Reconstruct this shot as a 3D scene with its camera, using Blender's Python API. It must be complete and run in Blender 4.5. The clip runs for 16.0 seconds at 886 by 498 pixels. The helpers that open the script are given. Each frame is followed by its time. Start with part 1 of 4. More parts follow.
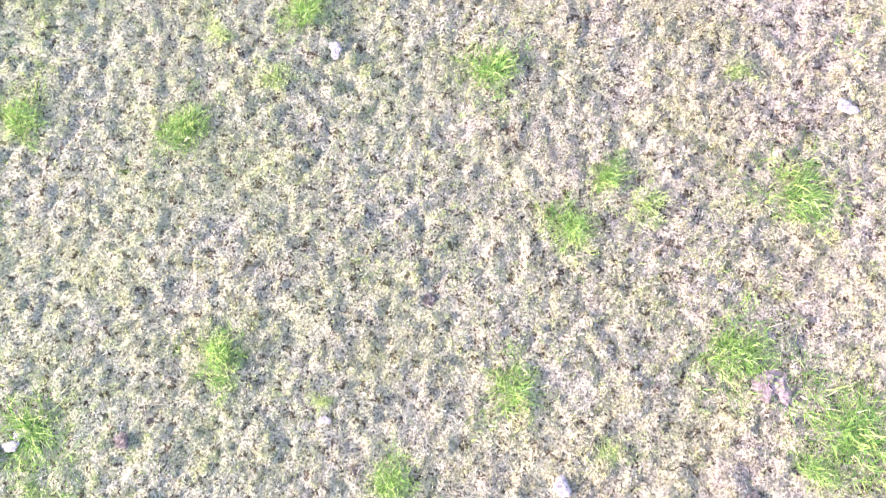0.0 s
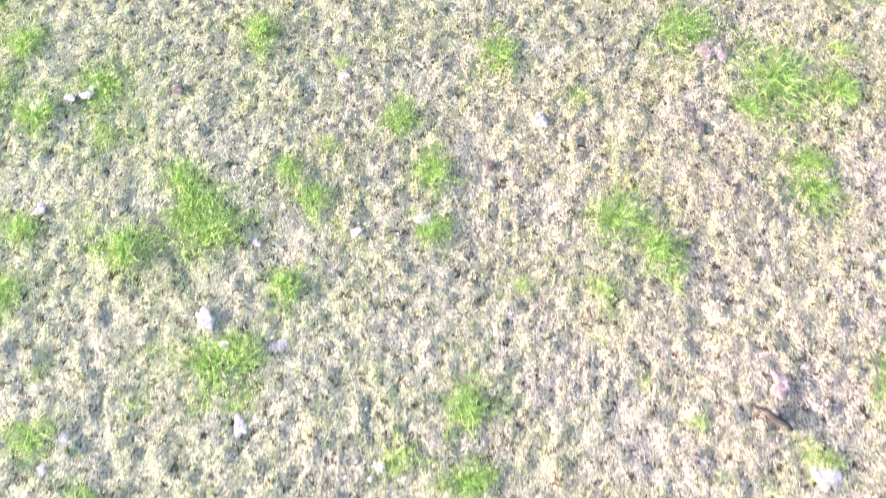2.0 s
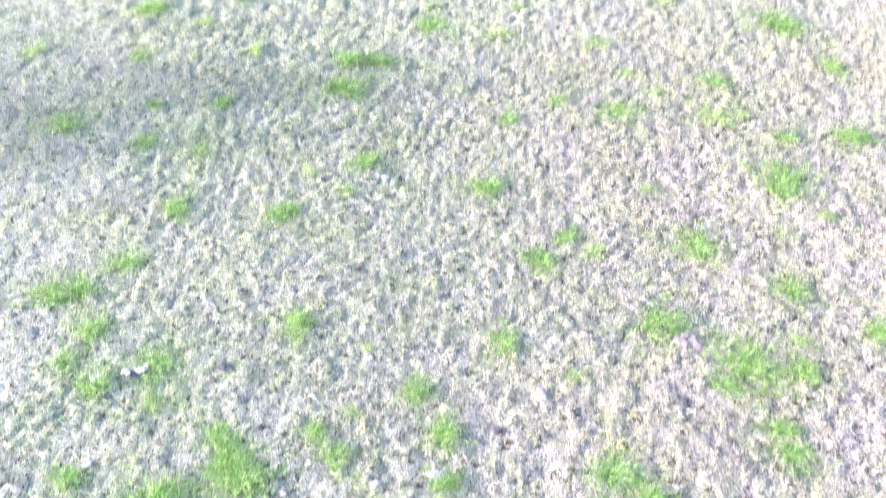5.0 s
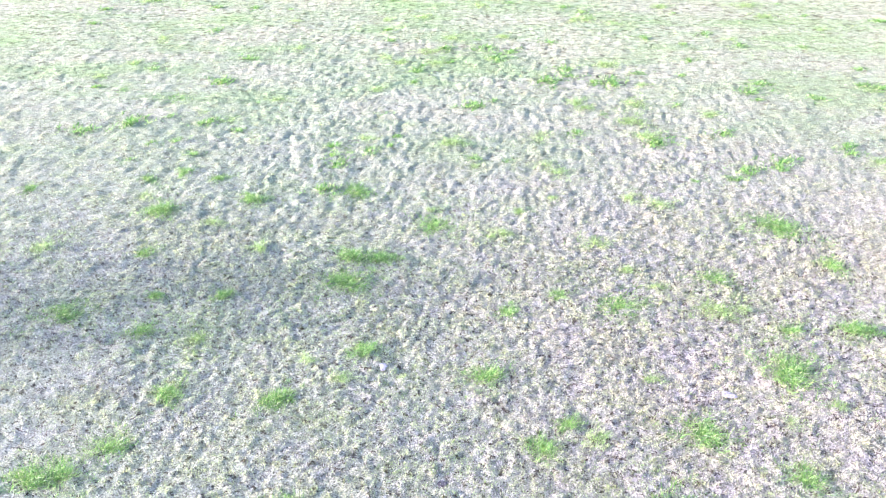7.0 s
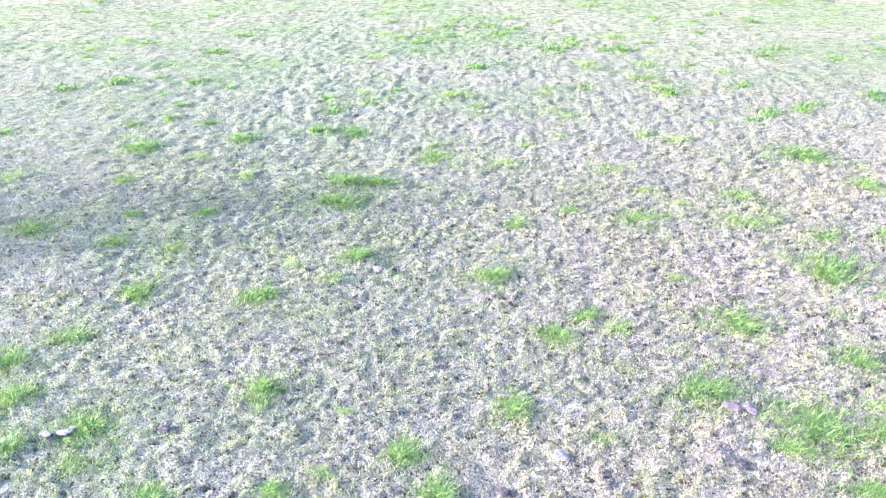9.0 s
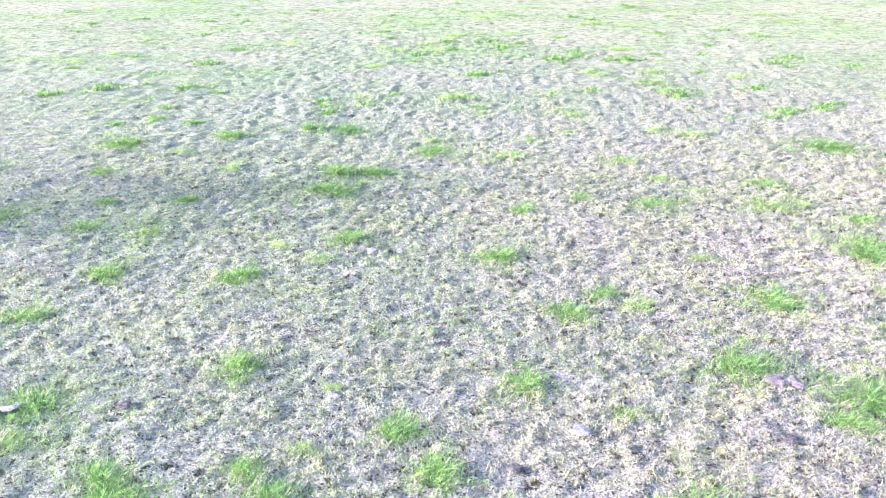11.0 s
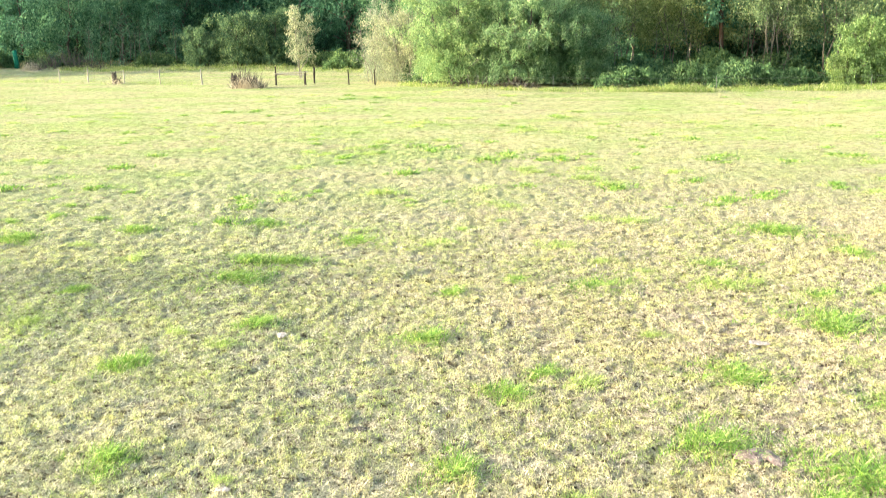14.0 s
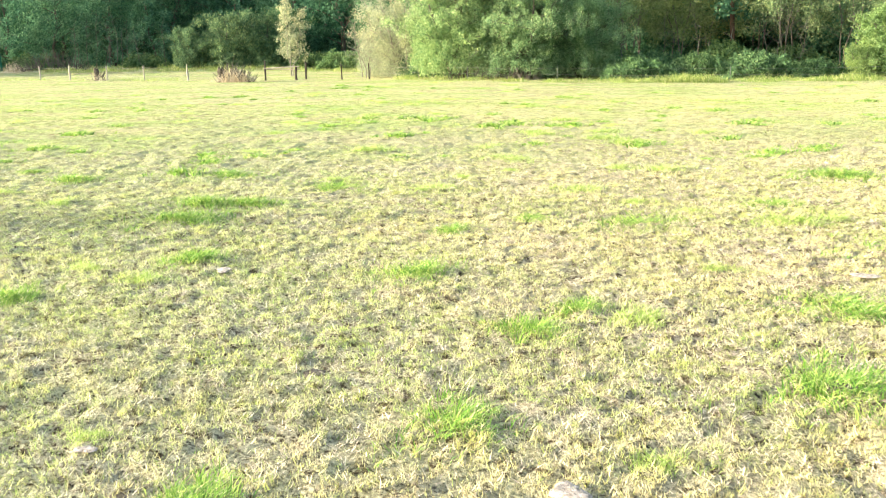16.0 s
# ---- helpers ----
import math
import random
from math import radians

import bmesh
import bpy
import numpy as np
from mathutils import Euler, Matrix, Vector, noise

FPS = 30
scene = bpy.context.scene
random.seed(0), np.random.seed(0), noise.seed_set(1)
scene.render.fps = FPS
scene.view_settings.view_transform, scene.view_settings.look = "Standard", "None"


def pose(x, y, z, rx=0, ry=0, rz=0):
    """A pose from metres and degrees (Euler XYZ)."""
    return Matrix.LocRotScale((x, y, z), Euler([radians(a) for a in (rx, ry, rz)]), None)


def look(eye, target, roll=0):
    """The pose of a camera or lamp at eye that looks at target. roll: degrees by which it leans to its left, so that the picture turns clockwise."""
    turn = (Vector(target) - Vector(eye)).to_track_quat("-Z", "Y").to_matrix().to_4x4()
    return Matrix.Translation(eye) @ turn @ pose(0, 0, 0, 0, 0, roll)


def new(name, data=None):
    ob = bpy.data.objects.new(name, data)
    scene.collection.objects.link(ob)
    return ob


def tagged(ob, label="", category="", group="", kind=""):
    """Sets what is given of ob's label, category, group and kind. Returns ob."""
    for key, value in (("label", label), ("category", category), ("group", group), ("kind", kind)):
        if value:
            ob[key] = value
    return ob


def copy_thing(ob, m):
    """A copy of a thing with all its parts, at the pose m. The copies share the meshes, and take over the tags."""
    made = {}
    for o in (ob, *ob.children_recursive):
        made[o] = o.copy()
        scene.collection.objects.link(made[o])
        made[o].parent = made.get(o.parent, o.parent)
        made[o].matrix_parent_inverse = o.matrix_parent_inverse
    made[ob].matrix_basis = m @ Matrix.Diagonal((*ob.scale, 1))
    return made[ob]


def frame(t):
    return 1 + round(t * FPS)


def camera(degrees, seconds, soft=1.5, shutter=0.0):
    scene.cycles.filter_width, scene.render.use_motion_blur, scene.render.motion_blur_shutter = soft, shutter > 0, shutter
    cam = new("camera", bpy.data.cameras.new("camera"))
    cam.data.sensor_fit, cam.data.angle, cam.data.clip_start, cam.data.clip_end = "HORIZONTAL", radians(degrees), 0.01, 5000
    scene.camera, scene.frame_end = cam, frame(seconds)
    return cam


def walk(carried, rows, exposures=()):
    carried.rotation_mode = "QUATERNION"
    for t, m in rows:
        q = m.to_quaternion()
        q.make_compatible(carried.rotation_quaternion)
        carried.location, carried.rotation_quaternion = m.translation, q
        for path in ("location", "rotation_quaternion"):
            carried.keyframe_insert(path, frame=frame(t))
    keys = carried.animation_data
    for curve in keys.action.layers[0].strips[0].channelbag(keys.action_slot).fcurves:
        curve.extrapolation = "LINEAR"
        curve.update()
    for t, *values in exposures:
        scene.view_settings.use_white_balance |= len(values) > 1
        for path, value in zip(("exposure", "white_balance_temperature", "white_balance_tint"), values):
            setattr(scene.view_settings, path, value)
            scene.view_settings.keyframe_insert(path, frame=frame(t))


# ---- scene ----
cam = camera(47.8, 16.0, soft=0.6, shutter=0.3)
EXPOSURE = [(0, 2.56, 5650, 27), (1.5, 2.61, 5760, 20), (2.2, 2.50, 5750, 19.5), (3, 2.47, 5320, 20), (4, 2.48, 5100, 20.5), (5, 2.63, 5070, 25), (7.5, 2.37, 4930, 26.5), (9, 2.37, 4880, 26.5), (11.5, 2.35, 4900, 26.5), (12, 2.35, 5070, 22.5), (12.5, 2.35, 5410, 17.5), (13, 2.32, 6050, 6.5), (13.5, 2.32, 6380, -0.5), (14, 2.34, 7020, -3), (16, 2.35, 7100, -2)]
PATH = [
    (0, (-0.667, -1.57, 14.182), (-0.728, -1.084, 12.243), -4.4),
    (0.5, (-0.546, -2.734, 14.258), (-0.616, -2.212, 12.329), -4.9),
    (1, (-0.448, -4.624, 14.287), (-0.522, -4.08, 12.364), -5.1),
    (1.5, (-0.351, -7.257, 14.317), (-0.426, -6.58, 12.437), -3.7),
    (2, (-0.167, -10.026, 14.457), (-0.248, -9.229, 12.624), -3.1),
    (2.5, (-0.036, -12.668, 14.44), (-0.116, -11.776, 12.652), -2.3),
    (3, (-0.02, -13.676, 14.501), (-0.107, -12.569, 12.838), -1.7),
    (3.5, (-0.08, -14.308, 14.261), (-0.16, -13.281, 12.546), -1.6),
    (4, (-0.092, -13.762, 14.598), (-0.173, -12.879, 12.805), -2.3),
    (4.5, (-0.121, -13.413, 14.757), (-0.219, -12.266, 13.122), -1.8),
    (5, (-0.147, -13.547, 14.674), (-0.261, -12.067, 13.333), -1.2),
    (5.2, (-0.152, -13.698, 14.535), (-0.269, -12.131, 13.297), -1.0),
    (7.3, (0.142, -14.027, 12.86), (-0.007, -12.269, 11.918), -1.1),
    (7.5, (0.176, -14.069, 12.366), (0.025, -12.31, 11.427), -1.2),
    (8, (0.19, -14.064, 10.939), (0.038, -12.303, 10.003), -1.3),
    (8.5, (0.137, -13.962, 9.826), (-0.018, -12.142, 9.01), -1.2),
    (9, (0.071, -13.785, 8.908), (-0.084, -11.964, 8.095), -1.2),
    (9.2, (0.062, -13.694, 8.541), (-0.093, -11.873, 7.73), -1.2),
    (11.3, (-0.093, -12.474, 6.578), (-0.248, -10.607, 5.877), -1.2),
    (11.5, (-0.088, -12.385, 6.46), (-0.243, -10.518, 5.759), -1.2),
    (12, (-0.04, -12.241, 6.366), (-0.152, -10.371, 5.663), -1.2),
    (12.5, (-0.004, -12.15, 6.28), (-0.067, -10.279, 5.577), -1.2),
    (13, (0.028, -12.035, 5.896), (-0.013, -10.163, 5.194), -1.2),
    (13.5, (0.062, -11.636, 5.447), (0.023, -9.756, 4.766), -1.2),
    (14, (0.071, -10.94, 5.173), (0.039, -8.992, 4.72), -1.1),
    (14.5, (0.057, -10.101, 4.606), (0.027, -8.145, 4.192), -1.0),
    (15, (0.074, -9.101, 3.697), (0.044, -7.144, 3.285), -1.0),
    (15.5, (0.046, -8.049, 2.953), (0.017, -6.092, 2.542), -1.0),
    (16, (0.015, -7.191, 2.805), (-0.013, -5.233, 2.395), -1.1),
]
walk(cam, [(t, look(e, g, r)) for t, e, g, r in PATH], EXPOSURE)

# ---- light ----
SUN_UP, SUN_AZ = 12.0, 260.0            # degrees above the horizon, clockwise from +y
world = bpy.data.worlds.new("evening_sky")
scene.world = world
world.use_nodes = True
wn = world.node_tree.nodes
sky = wn.new("ShaderNodeTexSky")
sky.sky_type, sky.sun_disc = "NISHITA", False
sky.sun_elevation, sky.sun_rotation = radians(SUN_UP), radians(SUN_AZ)
sky.air_density, sky.dust_density = 1.0, 3.0
world.node_tree.links.new(sky.outputs[0], wn["Background"].inputs[0])
wn["Background"].inputs[1].default_value = 0.155

sun_way = Vector((math.sin(radians(SUN_AZ)), math.cos(radians(SUN_AZ)), math.tan(radians(SUN_UP))))
sun = new("sun", bpy.data.lights.new("sun", "SUN"))
sun.data.energy, sun.data.angle, sun.data.color = 4.0, radians(0.8), (1.0, 0.91, 0.78)
sun.matrix_world = look(sun_way * 60, (0, 0, 0))


# ---- materials ----
def material(name, rough=0.85, through_light=0.0, metal=0.0, spec=0.2):
    """A principled material, mixed with a translucent part; returns it with its node tree and shader inputs to feed."""
    m = bpy.data.materials.new(name)
    m.use_nodes = True
    nt = m.node_tree
    bsdf = nt.nodes["Principled BSDF"]
    bsdf.inputs["Roughness"].default_value = rough
    bsdf.inputs["Metallic"].default_value = metal
    bsdf.inputs["Specular IOR Level"].default_value = spec
    feeds = [bsdf.inputs["Base Color"]]
    if through_light:
        tl = nt.nodes.new("ShaderNodeBsdfTranslucent")
        mix = nt.nodes.new("ShaderNodeMixShader")
        mix.inputs[0].default_value = through_light
        nt.links.new(bsdf.outputs[0], mix.inputs[1])
        nt.links.new(tl.outputs[0], mix.inputs[2])
        nt.links.new(mix.outputs[0], nt.nodes["Material Output"].inputs[0])
        feeds.append(tl.inputs[0])
    return m, nt, bsdf, feeds


def ramp(nt, value, stops):
    r = nt.nodes.new("ShaderNodeValToRGB")
    e = r.color_ramp.elements
    e[0].position, e[0].color = stops[0][0], (*stops[0][1], 1)
    e[1].position, e[1].color = stops[-1][0], (*stops[-1][1], 1)
    for p, c in stops[1:-1]:
        e.new(p).color = (*c, 1)
    nt.links.new(value, r.inputs[0])
    return r.outputs[0]


def noise_at(nt, scale, detail=4.0, rough=0.6, vector=None, stretch=None):
    n = nt.nodes.new("ShaderNodeTexNoise")
    n.inputs["Scale"].default_value, n.inputs["Detail"].default_value, n.inputs["Roughness"].default_value = scale, detail, rough
    if vector is None:
        g = nt.nodes.new("ShaderNodeNewGeometry")
        vector = g.outputs["Position"]
    if stretch:
        mp = nt.nodes.new("ShaderNodeMapping")
        mp.inputs["Scale"].default_value = stretch
        nt.links.new(vector, mp.inputs[0])
        vector = mp.outputs[0]
    nt.links.new(vector, n.inputs["Vector"])
    return n.outputs[0]


def blend(nt, fac, a, b, kind="MIX"):
    mx = nt.nodes.new("ShaderNodeMix")
    mx.data_type, mx.blend_type = "RGBA", kind
    for sock, val in ((mx.inputs[0], fac), (mx.inputs[6], a), (mx.inputs[7], b)):
        if isinstance(val, (int, float)):
            sock.default_value = val
        elif isinstance(val, tuple):
            sock.default_value = (*val, 1)
        else:
            nt.links.new(val, sock)
    return mx.outputs[2]


def bump(nt, bsdf, height_socket, strength, distance):
    b = nt.nodes.new("ShaderNodeBump")
    b.inputs["Strength"].default_value, b.inputs["Distance"].default_value = strength, distance
    nt.links.new(height_socket, b.inputs["Height"])
    nt.links.new(b.outputs[0], bsdf.inputs["Normal"])


def island_random(nt):
    return nt.nodes.new("ShaderNodeNewGeometry").outputs["Random Per Island"]


def greener_side(nt, col):
    """The pasture turns from fresher grass on its western side to barer, pinker thatch towards the east, unevenly."""
    sep = nt.nodes.new("ShaderNodeSeparateXYZ")
    nt.links.new(nt.nodes.new("ShaderNodeNewGeometry").outputs["Position"], sep.inputs[0])
    wobble = nt.nodes.new("ShaderNodeMath")
    wobble.operation = "MULTIPLY_ADD"
    nt.links.new(noise_at(nt, 0.5, 3.0), wobble.inputs[0])
    wobble.inputs[1].default_value = 9.0
    nt.links.new(sep.outputs[0], wobble.inputs[2])
    east = nt.nodes.new("ShaderNodeMapRange")
    east.inputs[1].default_value, east.inputs[2].default_value = -1.5, 8.5
    nt.links.new(wobble.outputs[0], east.inputs[0])
    return blend(nt, 1.0, col, ramp(nt, east.outputs[0], [(0.0, (0.955, 1.02, 0.95)), (1.0, (1.03, 0.985, 1.0))]), "MULTIPLY")


def ground_material():
    m, nt, bsdf, feeds = material("pasture_turf", rough=0.95, spec=0.1)
    fine = noise_at(nt, 26.0, 6.0, 0.78)
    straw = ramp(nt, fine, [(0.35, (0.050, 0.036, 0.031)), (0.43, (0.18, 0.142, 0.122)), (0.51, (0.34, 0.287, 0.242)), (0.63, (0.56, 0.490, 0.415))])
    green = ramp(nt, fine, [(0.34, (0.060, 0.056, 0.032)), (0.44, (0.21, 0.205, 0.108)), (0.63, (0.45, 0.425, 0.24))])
    patch = ramp(nt, noise_at(nt, 0.55, 5.0, 0.65), [(0.40, (0.2, 0.2, 0.2)), (0.60, (0.65, 0.65, 0.65))])
    near = blend(nt, patch, straw, green)
    # Bare brown soil between hummocks, with the shade of the gaps painted in.
    soil_gap_shade = ramp(nt, noise_at(nt, 6.5, 5.0, 0.76), [(0.39, (0.34, 0.28, 0.26)), (0.445, (0.9, 0.9, 0.9)), (0.5, (1.0, 1.0, 1.0))])
    near = blend(nt, 1.0, near, soil_gap_shade, "MULTIPLY")
    sep = nt.nodes.new("ShaderNodeSeparateXYZ")
    nt.links.new(nt.nodes.new("ShaderNodeNewGeometry").outputs["Position"], sep.inputs[0])
    far = nt.nodes.new("ShaderNodeMapRange")
    far.inputs[1].default_value, far.inputs[2].default_value, far.inputs[4].default_value = 8.0, 32.0, 1.0
    nt.links.new(sep.outputs[1], far.inputs[0])
    lush = ramp(nt, noise_at(nt, 2.6, 8.0, 0.85), [(0.36, (0.13, 0.125, 0.07)), (0.44, (0.25, 0.25, 0.135)), (0.53, (0.37, 0.365, 0.21)), (0.66, (0.49, 0.47, 0.29))])
    broad = ramp(nt, noise_at(nt, 0.22, 5.0, 0.6, stretch=(0.6, 1.4, 1)), [(0.38, (0.80, 0.96, 0.66)), (0.5, (0.98, 0.99, 0.94)), (0.62, (1.10, 1.0, 1.06))])
    lush = blend(nt, 1.0, lush, broad, "MULTIPLY")
    # Small shadows among the far hummocks, painted into the turf colour.
    pock_shade = ramp(nt, noise_at(nt, 3.0, 4.0, 0.66, stretch=(0.75, 1.0, 1)), [(0.36, (0.52, 0.48, 0.42)), (0.43, (0.90, 0.89, 0.87)), (0.5, (1.0, 1.0, 1.0))])
    lush = blend(nt, 1.0, lush, pock_shade, "MULTIPLY")
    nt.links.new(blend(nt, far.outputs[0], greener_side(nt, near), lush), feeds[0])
    bump(nt, bsdf, noise_at(nt, 6.0, 7.0, 0.70), 1.0, 0.085)
    return m


def blade_material(name, stops, patch_green=0.0, through_light=0.4, clump_shade_tone=False):
    m, nt, bsdf, feeds = material(name, rough=0.7, through_light=through_light, spec=0.25)
    col = ramp(nt, island_random(nt), stops)
    if patch_green:
        p = ramp(nt, noise_at(nt, 0.6, 5.0, 0.65), [(0.40, (0.0, 0.0, 0.0)), (0.64, (patch_green,) * 3)])
        col = blend(nt, p, col, (0.30, 0.36, 0.12))
        swathe = ramp(nt, noise_at(nt, 0.17, 4.0, 0.6, stretch=(0.7, 1.3, 1)), [(0.36, (0.80, 0.94, 0.66)), (0.5, (1.0, 1.0, 1.0)), (0.63, (1.14, 1.06, 1.08))])
        col = blend(nt, 1.0, col, swathe, "MULTIPLY")
    if clump_shade_tone:
        # Dead brown clumps, and the shade of the gaps between, put into the colour.
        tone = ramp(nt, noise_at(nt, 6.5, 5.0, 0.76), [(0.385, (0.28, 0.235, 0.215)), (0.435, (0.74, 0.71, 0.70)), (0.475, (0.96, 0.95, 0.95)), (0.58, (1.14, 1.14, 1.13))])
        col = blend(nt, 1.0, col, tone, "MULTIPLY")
        hue = ramp(nt, noise_at(nt, 1.1, 4.0, 0.65), [(0.38, (0.90, 0.86, 0.90)), (0.5, (1.0, 1.0, 1.0)), (0.62, (1.08, 1.07, 0.90))])
        col = greener_side(nt, blend(nt, 1.0, col, hue, "MULTIPLY"))
    for f in feeds:
        nt.links.new(col, f)
    return m


def leaf_material(name, dark, mid, light, through_light=0.45):
    m, nt, bsdf, feeds = material(name, rough=0.65, through_light=through_light, spec=0.18)
    col = ramp(nt, island_random(nt), [(0.0, dark), (0.55, mid), (1.0, light)])
    tone = ramp(nt, noise_at(nt, 0.45, 3.0), [(0.35, (0.72, 0.78, 0.72)), (0.65, (1.15, 1.1, 0.95))])
    col = blend(nt, 1.0, col, tone, "MULTIPLY")
    info = nt.nodes.new("ShaderNodeObjectInfo")
    col = blend(nt, 1.0, col, ramp(nt, info.outputs["Random"], [(0.0, (0.70, 0.80, 0.82)), (0.5, (1.0, 1.0, 1.0)), (1.0, (1.22, 1.14, 0.95))]), "MULTIPLY")
    for f in feeds:
        nt.links.new(col, f)
    return m


def bark_material(name, a, b, scale=9.0):
    m, nt, bsdf, feeds = material(name, rough=0.9)
    n = noise_at(nt, scale, 6.0, 0.7, stretch=(1, 1, 0.15))
    nt.links.new(ramp(nt, n, [(0.3, a), (0.7, b)]), feeds[0])
    bump(nt, bsdf, n, 0.7, 0.02)
    return m


def crust_material(name, a, b, c, scale=18.0):
    m, nt, bsdf, feeds = material(name, rough=0.95, spec=0.1)
    n = noise_at(nt, scale, 7.0, 0.75)
    big = ramp(nt, noise_at(nt, scale * 0.25, 3.0), [(0.35, (0.7, 0.7, 0.7)), (0.65, (1.1, 1.1, 1.1))])
    nt.links.new(blend(nt, 1.0, ramp(nt, n, [(0.3, a), (0.5, b), (0.7, c)]), big, "MULTIPLY"), feeds[0])
    bump(nt, bsdf, n, 0.9, 0.03)
    return m


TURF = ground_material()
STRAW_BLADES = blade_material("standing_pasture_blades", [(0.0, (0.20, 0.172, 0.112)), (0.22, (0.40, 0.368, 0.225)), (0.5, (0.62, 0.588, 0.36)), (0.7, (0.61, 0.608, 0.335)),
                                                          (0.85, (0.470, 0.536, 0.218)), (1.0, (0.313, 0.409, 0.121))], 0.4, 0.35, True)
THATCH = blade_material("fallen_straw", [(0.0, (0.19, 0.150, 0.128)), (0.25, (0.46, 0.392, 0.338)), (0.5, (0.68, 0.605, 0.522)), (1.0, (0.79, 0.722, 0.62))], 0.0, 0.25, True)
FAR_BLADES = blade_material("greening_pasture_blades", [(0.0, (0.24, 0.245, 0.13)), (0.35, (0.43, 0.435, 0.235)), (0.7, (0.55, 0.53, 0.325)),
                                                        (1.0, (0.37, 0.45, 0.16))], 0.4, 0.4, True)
TUFT_BLADES = blade_material("lush_tuft_blades", [(0.0, (0.062, 0.150, 0.030)), (0.3, (0.180, 0.335, 0.066)), (0.65, (0.340, 0.485, 0.112)), (0.88, (0.480, 0.560, 0.175)), (1.0, (0.640, 0.610, 0.390))], 0.0, 0.4)
FAINT_BLADES = blade_material("greening_tuft_blades", [(0.0, (0.240, 0.336, 0.085)), (0.5, (0.400, 0.525, 0.142)), (1.0, (0.640, 0.651, 0.361))], 0.0, 0.5)
VERGE_BLADES = blade_material("tall_verge_blades", [(0.0, (0.12, 0.18, 0.05)), (0.5, (0.28, 0.37, 0.10)), (0.85, (0.44, 0.48, 0.20)), (1.0, (0.62, 0.57, 0.38))], 0.0, 0.5)
DRY_STALKS = blade_material("dead_grass_stalks", [(0.0, (0.34, 0.27, 0.21)), (0.5, (0.60, 0.51, 0.41)), (1.0, (0.76, 0.69, 0.59))])
WILLOW_LEAF = leaf_material("willow_leaves", (0.110, 0.190, 0.105), (0.240, 0.365, 0.205), (0.410, 0.520, 0.320), 0.55)
SILVER_LEAF = leaf_material("pale_willow_leaves", (0.16, 0.19, 0.16), (0.28, 0.32, 0.27), (0.43, 0.46, 0.42))
MAPLE_LEAF = leaf_material("maple_leaves", (0.035, 0.092, 0.064), (0.080, 0.185, 0.124), (0.17, 0.32, 0.21))
ALDER_LEAF = leaf_material("alder_leaves", (0.050, 0.125, 0.090), (0.115, 0.250, 0.172), (0.225, 0.390, 0.260))
SHRUB_LEAF = leaf_material("shrub_leaves", (0.064, 0.118, 0.072), (0.140, 0.230, 0.135), (0.30, 0.38, 0.20))
BRAMBLE_LEAF = leaf_material("bramble_leaves", (0.055, 0.110, 0.060), (0.125, 0.215, 0.105), (0.240, 0.340, 0.180))
# Sunlight on the right-hand wood is partly put into this lighter leaf colour.
WOODLAND_LEAF = leaf_material("sunlit_woodland_leaves", (0.095, 0.140, 0.075), (0.185, 0.255, 0.135), (0.32, 0.38, 0.23))
HAZEL_LEAF = leaf_material("yellow_green_leaves", (0.12, 0.18, 0.07), (0.24, 0.33, 0.13), (0.38, 0.46, 0.23))
BARK = bark_material("grey_brown_bark", (0.043, 0.036, 0.030), (0.158, 0.137, 0.118))
RED_BARK = bark_material("reddish_bark", (0.045, 0.026, 0.021), (0.150, 0.088, 0.067))
GREY_BARK = bark_material("grey_bark", (0.07, 0.062, 0.055), (0.21, 0.19, 0.17))
PALE_BARK = bark_material("pale_bark", (0.099, 0.093, 0.081), (0.279, 0.260, 0.229))
GREY_WOOD = bark_material("weathered_grey_wood", (0.18, 0.156, 0.135), (0.43, 0.395, 0.355), 14.0)
DARK_WOOD = bark_material("dark_old_wood", (0.02, 0.017, 0.015), (0.075, 0.062, 0.053), 14.0)
STEEL = material("dull_galvanised_steel", rough=0.55, metal=0.8)[0]
STEEL.node_tree.nodes["Principled BSDF"].inputs["Base Color"].default_value = (0.22, 0.22, 0.21, 1)
BLEACHED = crust_material("bleached_dung", (0.20, 0.16, 0.15), (0.43, 0.365, 0.35), (0.64, 0.58, 0.56), 30.0)
PINKISH = crust_material("pinkish_dry_dung", (0.17, 0.115, 0.105), (0.31, 0.225, 0.21), (0.46, 0.36, 0.34))
DUNG = crust_material("dark_dung", (0.05, 0.04, 0.036), (0.15, 0.12, 0.105), (0.34, 0.29, 0.26), 26.0)
GREEN_PLASTIC = crust_material("faded_green_plastic", (0.01, 0.11, 0.07), (0.015, 0.15, 0.10), (0.03, 0.19, 0.13), 3.0)
GREEN_PLASTIC.node_tree.nodes["Principled BSDF"].inputs["Roughness"].default_value = 0.45


# ---- mesh helpers ----
def hash01(ix, iy, seed):
    h = (ix.astype(np.int64) * 374761393 + iy.astype(np.int64) * 668265263 + seed * 974711) & 0xFFFFFFFF
    h = ((h ^ (h >> 13)) * 1274126177) & 0xFFFFFFFF
    return ((h ^ (h >> 16)) & 0xFFFFFF) / 0xFFFFFF


